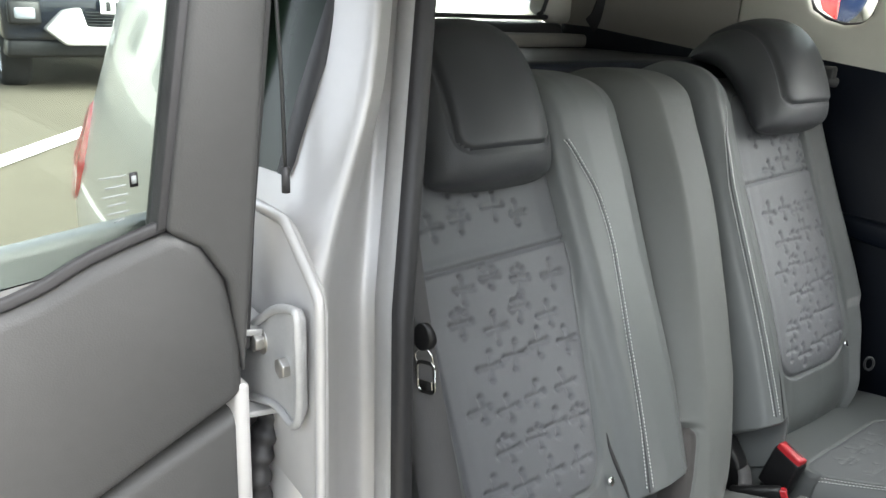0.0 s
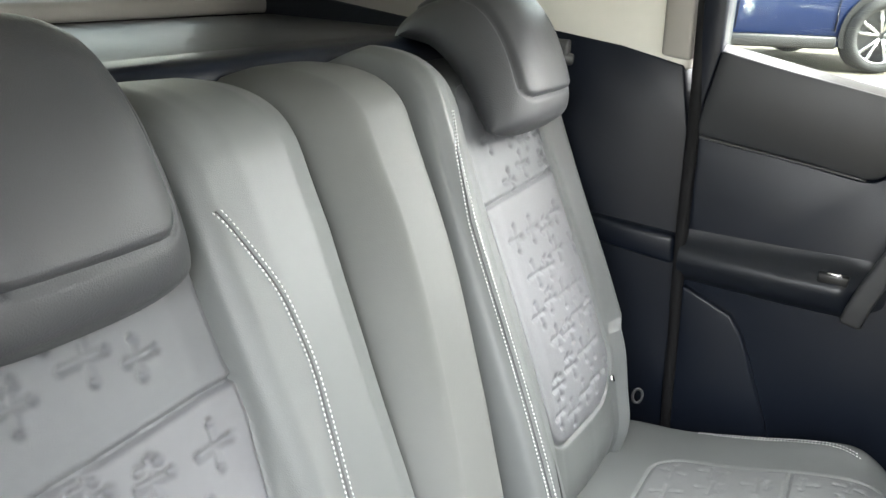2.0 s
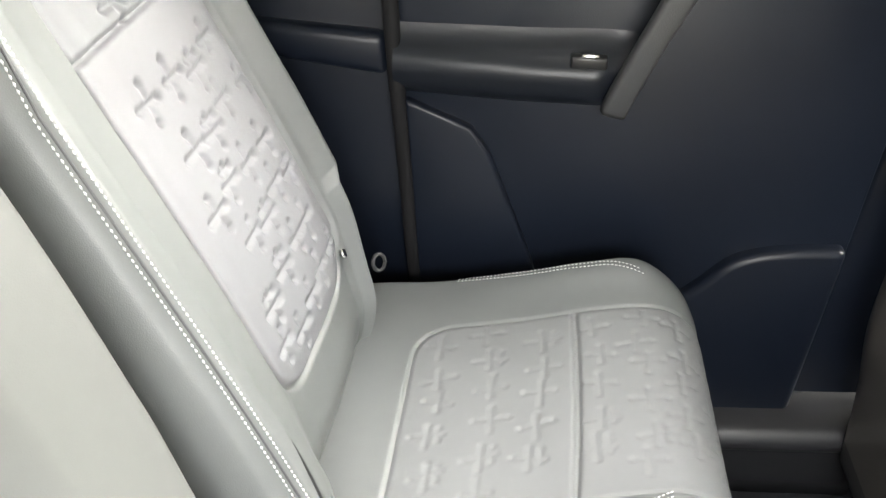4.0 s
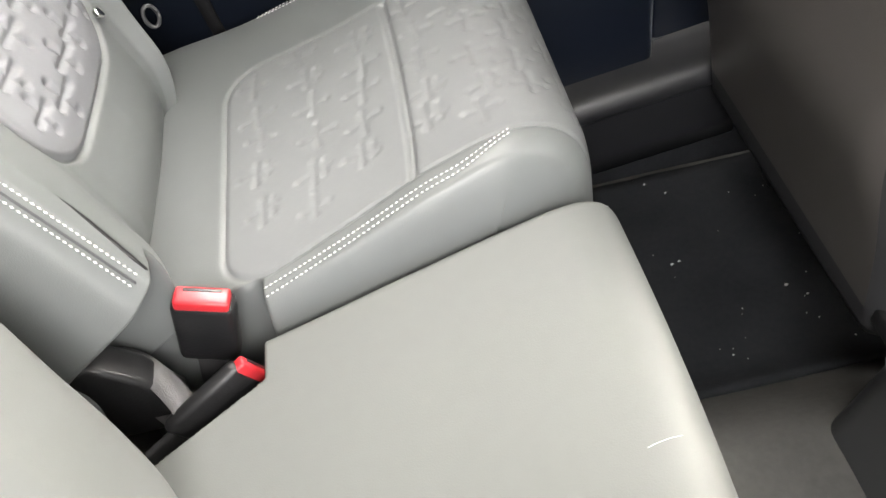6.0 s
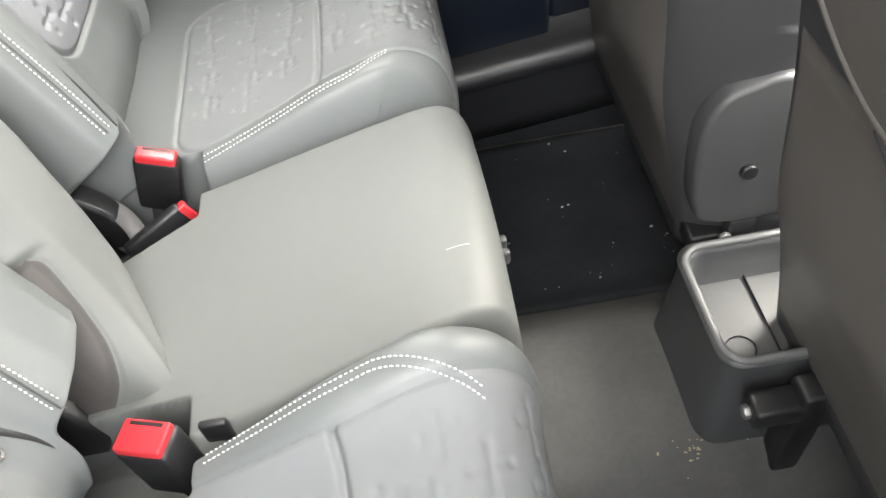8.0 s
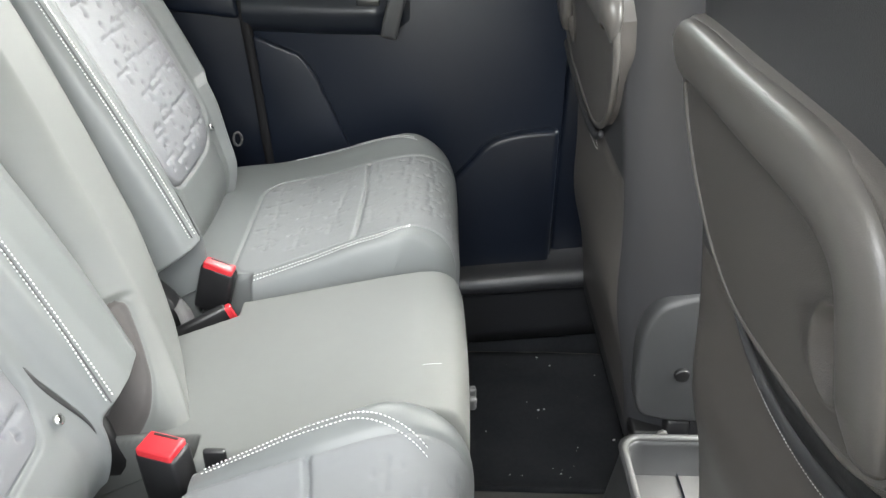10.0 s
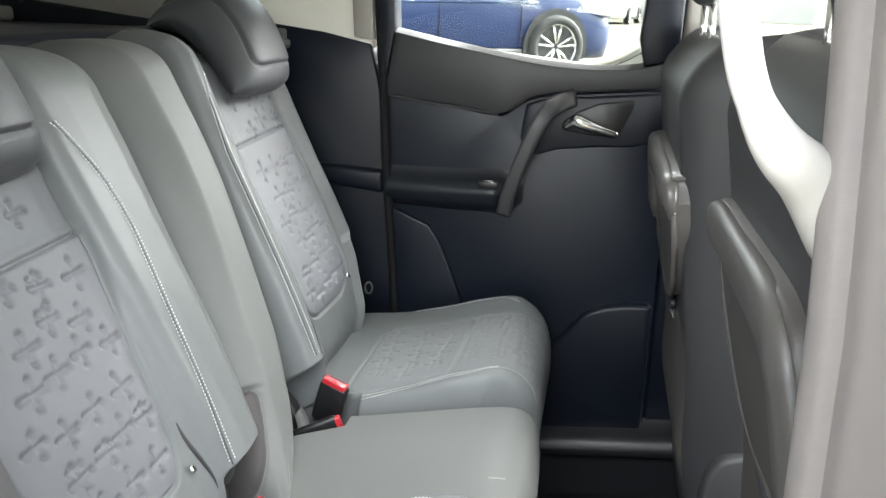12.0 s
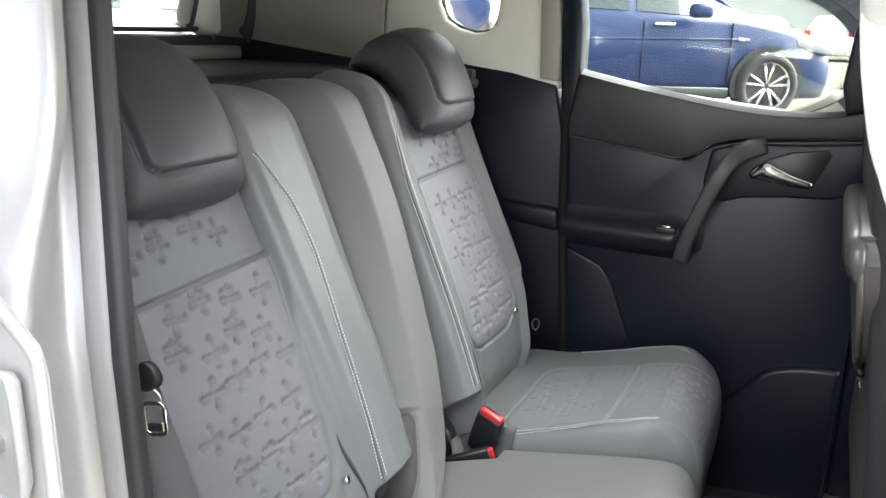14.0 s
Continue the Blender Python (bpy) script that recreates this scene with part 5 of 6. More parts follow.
# dark glass; its green is the reflection of trees, put into the colour
M["glass_pane_trees"] = material("quarter_glass_trees", (0.012, 0.022, 0.014), 0.22, vary=0.3, scale=6, coat=0.0, spec=0.25)
M["steel_paint"] = material("painted_bracket", (0.42, 0.42, 0.42), 0.4, metal=0.3, vary=0.15, scale=25)
near_rear_pillar()


def open_door():
    """The near rear door, hinged at its back edge and swung right out."""
    d = thing("door_2", "open rear car door with grey trim and tinted glass", "car door", (-0.03, -0.9, 0.3), kind="structure")
    P = lambda a, b, q: (-0.012 - 0.28 * (a - 0.79) - q, -a, b)   # a: outwards from the hinge, q: depth behind the inner face
    win = [(0.842, 1.203), (0.90, 1.178), (0.97, 1.142), (1.15, 1.09), (1.40, 1.04), (1.70, 1.02)]
    w2 = spline(win, 30)
    up = [(0.792, 1.040), (0.793, 1.09), (0.803, 1.150), (0.822, 1.185), (0.842, 1.198)] + [(a, b - 0.006) for a, b in w2[1:]] + [(1.72, 0.45), (1.20, 0.777), (0.92, 0.953)]
    prism("upper_trim", up, P, -0.004, 0.05, "trim_door", d, 0.012, 3, "grained grey plastic upper trim")
    lowp = [(0.792, 1.026), (0.92, 0.945), (1.20, 0.769), (1.72, 0.443), (1.72, 0.33), (0.84, 0.36), (0.795, 0.70)]
    prism("lower_trim", lowp, P, 0.002, 0.05, "trim_door", d, 0.012, 3)
    prism("outer_skin", [(0.80, 0.28), (0.79, 1.06), (0.82, 1.19), (1.72, 1.0), (1.72, 0.28)], P, 0.09, 0.12, "silver", d, 0.01)
    prism("door_edge", [(0.787, 0.34), (0.787, 1.05), (0.80, 1.05), (0.80, 0.34)], P, 0.0, 0.11, "silver_dull", d, 0.004)
    fr = [(0.792, 1.060), (0.765, 1.38), (0.749, 1.52), (0.800, 1.52), (0.821, 1.38), (0.848, 1.197), (0.822, 1.182), (0.803, 1.150)]
    prism("window_frame", fr, P, -0.006, 0.05, "trim_door", d, 0.006, 3, "dark grey window frame")
    prism("frame_seal", [(0.799, 1.52), (0.820, 1.38), (0.847, 1.20), (0.854, 1.197), (0.827, 1.38), (0.806, 1.52)], P, 0.0, 0.03, "seal", d, 0.001)
    prism("frame_edge_seal", [(0.750, 1.52), (0.757, 1.38), (0.775, 1.20), (0.783, 1.08), (0.791, 1.08), (0.782, 1.20), (0.765, 1.38), (0.757, 1.52)], P, 0.008, 0.03, "seal", d, 0.001)
    prism("top_frame", [(0.76, 1.50), (1.70, 1.50), (1.70, 1.54), (0.76, 1.55)], P, -0.004, 0.04, "trim_door", d, 0.006)
    g = prism("door_glass", [(0.84, 1.18), (1.70, 0.98), (1.70, 1.52), (0.79, 1.52), (0.81, 1.38)], P, 0.020, 0.024, "glass_green", d, 0)
    g.visible_shadow = False
    sweep("waist_seal", [P(a, b, 0.008) for a, b in w2], rrect(0.010, 0.010, 0.003), "seal", d)
    # faint printing on the glass
    for b0, a0, a1 in ((1.2410, 0.868, 0.888), (1.2330, 0.869, 0.884), (1.2255, 0.868, 0.887), (1.2185, 0.870, 0.884), (1.2115, 0.868, 0.885), (1.2050, 0.872, 0.880)):
        prism("glass_print", [(a0, b0), (a1, b0 - 0.003), (a1, b0 - 0.0018), (a0, b0 + 0.0012)], P, 0.0185, 0.0195, "print", d, 0)
    prism("glass_print", [(0.8600, 1.2320), (0.8660, 1.2310), (0.8660, 1.2430), (0.8600, 1.2440)], P, 0.0185, 0.0195, "black", d, 0)
    prism("glass_print", [(0.8612, 1.2345), (0.8648, 1.2340), (0.8648, 1.2405), (0.8612, 1.2410)], P, 0.0175, 0.0184, "print", d, 0)
    lip = sweep("edge_cord", spline([(0.019, -0.772, 1.50), (0.025, -0.771, 1.381), (0.029, -0.770, 1.32), (0.0325, -0.770, 1.25)], 16), ring(0.0016, n=6), "black", d, "thin black cord at the frame edge", up=(0, 1, 0))
    sweep("cord_end", [(0.0325, -0.770, 1.255), (0.0328, -0.770, 1.245), (0.0325, -0.770, 1.234)], ring(0.0036, n=8), "seal", lip, up=(0, 1, 0))


M["trim_door"] = material("door_grained_plastic", (0.062, 0.061, 0.061), 0.5, bump=0.16, bscale=650, vary=0.12, btype="voronoi", scale=5)
M["print"] = material("glass_printing", (0.25, 0.27, 0.27), 0.6, vary=0.1)
open_door()


def near_middle_pillar():
    p = thing("wall_near_middle", "grey middle door pillar with rubber seals", "car pillar", (0.7, -0.66, 0.2), kind="structure")
    zs = np.linspace(0.15, 1.52, 30)

    def col(name, pts, mat, label=""):
        pts = spline(pts, len(pts) * 5)
        rows = [[(x + 0.05 * (1.25 - z), y + 0.16 * max(0, z - 1.2), z) for x, y in pts] for z in zs]
        return loft(name, rows, mat, p, label)

    col("inner_trim", [(0.80, -0.60), (0.70, -0.598), (0.66, -0.602), (0.645, -0.608)], "cream_shaded")
    col("door_seal", [(0.650, -0.604), (0.638, -0.612), (0.634, -0.624), (0.640, -0.636), (0.652, -0.640)], "seal_grey", "grey rubber door seal")
    col("pillar_skin", [(0.650, -0.640), (0.652, -0.655), (0.660, -0.668), (0.672, -0.690), (0.680, -0.712), (0.70, -0.728), (0.76, -0.735)], "pillar_grey")
    prism("front_door", [(0.72, 0.25), (0.70, 1.18), (1.75, 1.12), (1.75, 0.25)], XZ, -0.79, -0.70, "silver", p, 0.02)
    prism("front_door_trim", [(0.78, 0.34), (0.76, 1.18), (1.75, 1.12), (1.75, 0.34)], XZ, -0.69, -0.64, "trim", p, 0.01)
    prism("front_glass", [(0.74, 1.16), (0.72, 1.50), (1.55, 1.50), (1.75, 1.10)], XZ, -0.700, -0.696, "glass", p, 0).visible_shadow = False
    h = thing("grab_handle", "cream curved grab handle on the middle pillar", "grab handle", (0.6, -0.63, 1.25))
    path = spline([(0.552, -0.600, 1.52), (0.564, -0.612, 1.43), (0.570, -0.614, 1.388), (0.576, -0.615, 1.360), (0.584, -0.617, 1.332), (0.596, -0.619, 1.309), (0.611, -0.613, 1.291), (0.633, -0.598, 1.272), (0.661, -0.585, 1.235)], 44)
    prism("mount_cover", [tuple(v) for v in rrect(0.05, 0.045, 0.012, 4)], lambda a, b, q: (0.558 + a, -0.595 + q, 1.498 + b), -0.012, 0.012, "cream", h, 0.004, 2, "cream mounting cover")
    sweep("bar", path, rrect(0.0205, 0.021, 0.008, 4), "cream_handle", h, up=(0, 1, 0), scale=np.r_[np.full(24, 1.0), np.linspace(1, 2.2, 20)])


M["pillar_grey"] = material("pillar_paint", (0.29, 0.262, 0.252), 0.45, metal=0.2, vary=0.06, coat=0.2)
near_middle_pillar()


# ---------- rear end, roof, front ----------
def rear_end():
    t = thing("wall_rear", "grey tailgate trim below the rear window", "car tailgate", (-1.0, 0, 0.4), kind="structure")
    YZ = lambda a, b, d: (d, a, b)
    prism("lower_trim", [(-0.50, 0.40), (0.64, 0.40), (0.64, 1.345), (-0.50, 1.345)], YZ, -1.10, -1.00, "trim_grey", t, 0.02, 3)
    for s, k in ((-0.86, 0.62), (1, 0.70)):
        prism("pillar_trim", [(s * 0.60, 1.345), (s * 0.535, 1.375), (s * 0.545, 1.42), (s * 0.58, 1.52), (math.copysign(k - 0.1 * (s < 0), s), 1.52), (math.copysign(k - 0.1 * (s < 0), s), 1.345)], YZ, -1.06, -0.99, "cream", t, 0.02, 3)
    prism("rear_glass", [(-0.50, 1.3), (0.62, 1.3), (0.60, 1.52), (-0.48, 1.52)], YZ, -1.075, -1.071, "glass", t, 0).visible_shadow = False
    hole = [(-0.50, 1.358), (0.46, 1.358), (0.51, 1.366), (0.535, 1.39), (0.575, 1.52)]
    sweep("window_rubber", [(-0.985, a, b) for a, b in spline(hole, 40)], ring(0.006), "seal", t)
    st = thing("boot_strap", "black strap hanging at the rear pillar", "strap", (-0.85, 0.50, 1.3))
    sweep("strap", spline([(-0.86, 0.63, 1.52), (-0.86, 0.622, 1.43), (-0.86, 0.605, 1.37), (-0.86, 0.585, 1.345)], 14), rrect(0.035, 0.006, 0.002), "belt_black", st, up=(1, 0, 0), scale=np.linspace(0.6, 1.4, 14))
    sh = thing("parcel_shelf", "dark grey load cover behind the rear seats", "parcel shelf", (-0.65, 0, 1.2))
    prism("cover", [(-0.54, 1.262), (0.62, 1.262), (0.62, 1.285), (-0.54, 1.285)], YZ, -0.90, -0.36, "trim_grey", sh, 0.008)
    sweep("roller_housing", [(-0.40, y, 1.262) for y in np.linspace(-0.52, 0.60, 12)], rrect(0.09, 0.07, 0.025), "trim", sh)
    sweep("rear_lip", [(-0.945, y, 1.302) for y in np.linspace(-0.54, 0.62, 12)], rrect(0.09, 0.034, 0.012), "cream_shaded", sh, "pale rear edge of the cover")
    lf = thing("wall_luggage", "dark luggage side panels", "car side wall", (-0.6, 0, 0.4), kind="structure")
    box("panel", -0.96, -0.40, -0.545, -0.53, 0.40, 1.2, "trim", lf, 0.004)


rear_end()


def roof():
    c = thing("ceiling", "pale cloth headliner", "car ceiling", (0.3, 0, 1.5), kind="structure")
    rows = []
    for x in np.linspace(-1.08, 1.35, 24):
        rows.append([(x, y, 1.535 - 0.05 * (abs(y) / 0.66) ** 3 - 0.05 * max(0, (x - 0.8) / 0.55) ** 2 - 0.03 * max(0, (-x - 0.6) / 0.48) ** 2) for y in np.linspace(-0.67, 0.67, 24)])
    loft("headliner", rows, "cream", c)
    rows = np.array(rows)
    loft("roof_skin", rows * (1.0, 1.08, 1.0) + (0, 0, 0.05), "silver", c)
    for s in (-1, 1):
        sweep("roof_rail", spline([(-1.08, s * 0.66, 1.50), (-0.2, s * 0.68, 1.525), (0.6, s * 0.685, 1.53), (1.35, s * 0.66, 1.46)], 24), rrect(0.10, 0.07, 0.02), "cream", c)
    f = thing("wall_front_end", "dark dashboard and windscreen", "dashboard", (1.6, 0, 0.4), kind="structure")
    sweep("dashboard", [(1.55, y, 0.95) for y in np.linspace(-0.66, 0.66, 20)], [tuple(q) for q in spline([(0.25, -0.6), (0.25, 0.1), (0.0, 0.14), (-0.15, 0.05), (-0.18, -0.1), (-0.1, -0.3), (-0.08, -0.6)], 24)], "trim", f)
    g = raw("windscreen", [(1.35, -0.64, 1.47), (1.35, 0.64, 1.47), (1.85, 0.70, 1.02), (1.85, -0.70, 1.02)], [(0, 1, 2, 3)], "glass", f)
    g.visible_shadow = False
    b = thing("bonnet", "silver bonnet and front wings", "car body", (2.2, 0, 0.3), kind="structure")
    box("bonnet_skin", 1.72, 2.75, -0.82, 0.82, 0.25, 0.98, "silver", b, 0.12, 5)


roof()

for wx in (-0.72, 1.92):
    for s in (-1, 1):
        hub = thing("road_wheel", "alloy road wheel with a black tyre", "wheel", (wx, s * 0.74, 0.165), group="wheels of the car")
        wheel(hub, 0, 0, 0, 0.31, s)


# ---------- front seats ----------
def front_seat(y_in, y_out, x_top, label, dz=0.0, edge=0.10, slope=0.2, hinge=True):
    """The back of a front seat: y_in towards the tunnel, y_out towards the door."""
    sg = 1 if y_out > y_in else -1
    W = abs(y_out - y_in)
    seat = thing("front_seat", label, "car seat", (0.95, (y_in + y_out) / 2, 0.16), group="front seats")
    X = lambda z: x_top + slope * (1.143 - z)

    def pt(a, z, n):
        """a from the tunnel side outwards, n out of the rear face."""
        return (X(z) - 0.98 * n, y_in + sg * a, z - slope * n + dz)

    nu, nv = 60, 90
    a, z = np.meshgrid(np.linspace(0, W, nu), np.linspace(0.38, 1.33, nv))
    e = np.minimum(a, W - a)
    n = 0.012 - 0.10 * np.clip(1 - e / 0.05, 0, 1) ** 2.6
    n = n - 0.07 * np.clip((z - 1.24) / 0.09, 0, 1) ** 2.2
    n = n + 0.018 * np.exp(-(((z - 0.66) / 0.10) ** 2)) * smooth01(e / 0.08)
    n = n - 0.004 * np.exp(-(((z - 0.86) / 0.006) ** 2)) * (e > 0.06)
    front = np.stack([X(z) - 0.98 * n, y_in + sg * a, z - slope * n + dz], -1)
    back = np.stack([X(z) + 0.13 + 0 * a, y_in + sg * a, z + dz], -1)
    # pocket panel, its colour also raised for light falling on the lower back
    pocket = ((z < 0.862) & (z > 0.42) & (e > 0.045))[:-1, :-1]
    shell("backrest", front, ~pocket, back, "seat_rear", seat, "dark leatherette seat back")
    sheet("pocket_panel", front, "pocket", seat, "brown-grey leatherette pocket panel, lightened for light on the lower back", pocket)
    # hard folding board: a broad raised ridge along its top and outer edge, thin elsewhere
    outline = [(0.004, 1.098), (0.010, 1.128), (0.030, 1.142), (0.20, 1.148), (0.36, 1.152), (0.420, 1.146), (0.455, 1.126), (0.470, 1.090), (0.484, 1.040), (0.496, 0.985), (0.490, 0.958),
               (0.430, 0.932), (0.31, 0.906), (0.20, 0.894), (0.13, 0.910), (0.075, 0.945), (0.035, 0.990), (0.008, 1.045)]
    outline = [(edge + p, q) for p, q in outline]
    oc, oz = edge + 0.398, 1.003
    rim = spline(outline + outline[:1], 181)[:-1]
    ang = np.arctan2(rim[:, 1] - oz, rim[:, 0] - oc)
    oval = lambda f, da=0.0, dq=0.0: np.stack([oc + da + 0.033 * f * np.cos(ang), oz + dq + 0.042 * f * np.sin(ang) + 0.008 * f * np.cos(ang)], -1)
    rows = [(rim, -0.01), (rim, 0.022), (rim + (oval(1) - rim) * 0.012, 0.027)]
    rows += [(rim + (oval(1.12) - rim) * f, 0.028) for f in np.linspace(0.04, 1, 12)]
    rows += [(oval(1.06), 0.0300), (oval(0.98), 0.0285), (oval(0.86, 0.004, 0.003), 0.021), (oval(0.74, 0.008, 0.006), 0.0135)]
    bd = loft("rear_board", [[pt(p, q, n0) for p, q in r] + [pt(*r[0], n0)] for r, n0 in rows], "board", seat, "dark brown-grey plastic rear board with a rounded rim and an oval finger opening")
    # shallow opening closed by a black face in place of deep shade
    raw("opening_shade", [pt(p, q, 0.0132) for p, q in oval(0.76, 0.008, 0.006)[::4]], [tuple(range(45))], "black", bd, "black face for the shade in the opening", False)
    rp = spline([(edge + p, q) for p, q in ((0.014, 1.072), (0.022, 1.104), (0.06, 1.113), (0.20, 1.117), (0.34, 1.122), (0.400, 1.115), (0.434, 1.090), (0.448, 1.050), (0.459, 1.00), (0.466, 0.968))], 60)
    ridge = [(0.033 * math.copysign(abs(math.cos(w)) ** 0.75, math.cos(w)), 0.017 * math.copysign(abs(math.sin(w)) ** 0.8, math.sin(w))) for w in np.linspace(0, 2 * math.pi, 25)[:-1]]
    sweep("board_rim_lightened", [pt(a2, z2, 0.028) for a2, z2 in rp], ridge, "board_rim_lightened", bd, "broad rounded ridge", up=(-1, 0, -slope), scale=np.r_[np.linspace(0.25, 0.95, 8), np.linspace(0.95, 1, 44), np.linspace(1, 0.6, 8)])
    low = spline([(edge + p, q) for p, q in ((0.496, 0.975), (0.430, 0.934), (0.31, 0.908), (0.20, 0.896), (0.13, 0.912), (0.075, 0.947), (0.035, 0.992), (0.008, 1.047), (0.006, 1.09))], 60)
    sweep("board_edge", [pt(a2, z2, 0.025) for a2, z2 in low], ring(0.0055, 0.005, 10), "board_rim_lightened", bd, up=(1, 0, 0.1))
    # pocket below the board: a gathered lip, a black strip for the opening's shade, and a row of stitches
    lp = lambda dz2, n0, a0=0.17: [pt(edge + p, q + dz2, n0) for p, q in spline([(a0, 0.886), (0.22, 0.862), (0.29, 0.856), (0.37, 0.868), (0.46, 0.900), (0.52, 0.925)], 50)]
    sweep("pocket_shade", lp(0.014, 0.014), ring(0.016, 0.006, 10), "black", seat, "black strip for the shade in the pocket opening", up=(1, 0, 0.1), scale=np.sin(np.linspace(0.25, 2.6, 50)))
    sweep("pocket_lip", lp(-0.006, 0.018), ring(0.011, 0.010, 10), "seat_rear", seat, "padded pocket lip", up=(1, 0, 0.1), scale=np.linspace(0.5, 1.1, 50))
    stitches("stitching", lp(-0.030, 0.0165, 0.26), "thread", seat, label="pale thread", r=0.0008)
    # headrest
    hc = W / 2
    rows = []
    for t in np.linspace(-1, 1, 17):
        f = max(0.05, (1 - abs(t) ** 3.2) ** 0.4)
        rows.append([(x_top + 0.02 + 0.045 * f * math.cos(p), y_in + sg * (hc + 0.13 * t), 1.455 + dz + 0.075 * f * math.sin(p) ) for p in np.linspace(0, 2 * math.pi, 25)[:-1]])
    loft("headrest", rows, "headrest", seat, close=True)
    for k in (-0.06, 0.06):
        cyl("headrest_post", (x_top + 0.03, y_in + sg * (hc + k), 1.26 + dz), (x_top + 0.02, y_in + sg * (hc + k), 1.42 + dz), 0.006, "chrome", seat, 10)
    # cushion, hinge cover, runners
    box("cushion", 0.90, 1.42, y_in + sg * 0.01, y_out - sg * 0.01, 0.40, 0.60, "seat_rear", seat, 0.05, 4)
    cv = [(0.728, 0.52), (0.722, 0.63), (0.738, 0.685), (0.775, 0.705), (0.83, 0.71), (0.88, 0.66), (0.90, 0.50), (0.84, 0.465), (0.75, 0.475)]
    hcov = hinge and prism("hinge_cover", [tuple(q) for q in spline(cv + cv[:1], 36)[:-1]], lambda p, q, d: (p, y_in - sg * d, q + dz), -0.03, 0.012, "trim_grey", seat, 0.008, 3, "grey rounded hinge cover")
    hinge and cyl("knob", (0.793, y_in - sg * 0.010, 0.568 + dz), (0.793, y_in - sg * 0.020, 0.568 + dz), 0.012, "black", hcov, 16, 0.003)
    for ry in (0.05, W - 0.07):
        yy = y_in + sg * ry
        box("runner", 0.85, 1.35, yy - 0.018, yy + 0.018, 0.15, 0.20, "black", seat, 0.005)
        box("leg", 0.88, 0.94, yy - 0.015, yy + 0.015, 0.19, 0.42, "black", seat, 0.005)
        box("leg", 1.20, 1.26, yy - 0.015, yy + 0.015, 0.19, 0.42, "black", seat, 0.005)
    return seat


# board plastic made lighter for the highlight on its rim and edge
M["board_rim_lightened"] = material("board_rim_lightened", (0.085, 0.080, 0.076), 0.36, bump=0.1, bscale=800, vary=0.08, btype="voronoi", scale=4)
# brown-grey pocket, lightened to carry light from the doorway
M["pocket"] = material("pocket_leatherette_lightened", (0.090, 0.082, 0.078), 0.42, bump=0.15, bscale=800, vary=0.07, btype="voronoi", scale=4)
M["seat_rear"] = material("seat_back_leatherette", (0.033, 0.033, 0.036), 0.48, bump=0.15, bscale=800, vary=0.07, btype="voronoi", scale=4)
front_seat(-0.018, -0.605, 0.690, "dark front seat with a hard brown-grey board on its back", 0.0, 0.022, 0.19, False)
front_seat(0.066, 0.600, 0.643, "dark front seat on the far side, hard board on its back", -0.01, 0.024, 0.145)


def console():
    c = thing("console_tray", "grey console end with an open storage tray", "console", (0.85, -0.05, 0.17))
    y0, y1, zt = -0.150, 0.046, 0.432
    rows = []
    for z, g in ((0.13, 0.030), (0.20, 0.020), (0.30, 0.010), (zt - 0.012, 0.0), (zt, 0.004)):
        sec = []
        for px, py in rrect(0.34 + 2 * g, (y1 - y0) + 2 * g, 0.035, 5):
            sec.append((0.880 + px, (y0 + y1) / 2 + py, z))
        rows.append(sec)
    for z, g in ((zt, -0.010), (zt - 0.010, -0.014), (zt - 0.070, -0.020)):
        sec = []
        for px, py in rrect(0.34 + 2 * g, (y1 - y0) + 2 * g, 0.028, 5):
            sec.append((0.880 + px, (y0 + y1) / 2 + py, z))
        rows.append(sec)
    loft("housing", rows, "trim_grey", c, "grey plastic housing", close=True)
    box("tray_floor", 0.735, 1.03, y0 + 0.022, y1 - 0.022, zt - 0.075, zt - 0.066, "tray_grey", c, 0.003)
    sweep("rim", [(0.880 + a, (y0 + y1) / 2 + b, zt + 0.001) for a, b in rrect(0.33, y1 - y0 - 0.01, 0.032, 6)] + [(0.880 + 0.165, (y0 + y1) / 2 + 0.05, zt + 0.001)], ring(0.006, n=8), "tray_grey", c, up=(0, 0, 1))
    p = [(0.765 + 0.020 * math.cos(t), y0 + 0.060 + 0.020 * math.sin(t), zt - 0.0645) for t in np.linspace(0, 2 * math.pi, 25)]
    sweep("coin_ring", p, ring(0.0012, n=5), "trim", c)
    box("divider", 0.812, 0.8132, y0 + 0.022, y1 - 0.022, zt - 0.066, zt - 0.060, "trim", c, 0.001)
    br = thing("runner_bracket", "black seat runner bracket with a bolt", "bracket", (0.78, 0.09, 0.3))
    box("arm", 0.74, 0.80, 0.060, 0.105, 0.395, 0.425, "black", br, 0.006)
    box("base", 0.79, 0.83, 0.055, 0.10, 0.16, 0.455, "black", br, 0.006)
    cyl("bolt", (0.785, 0.055, 0.43), (0.785, 0.048, 0.43), 0.009, "steel", br, 6, 0.001)
    br2 = thing("runner_bracket", "black and steel seat runner bracket beside the tray", "bracket", (0.80, -0.2, 0.3))
    box("arm", 0.735, 0.80, -0.205, -0.165, 0.36, 0.40, "black", br2, 0.006)
    box("base", 0.79, 0.83, -0.205, -0.165, 0.16, 0.42, "black", br2, 0.006)
    cyl("bolt", (0.735, -0.185, 0.38), (0.727, -0.185, 0.38), 0.010, "steel", br2, 6, 0.001)


M["tray_grey"] = material("tray_plastic", (0.10, 0.10, 0.10), 0.45, bump=0.3, bscale=700, vary=0.08)
console()


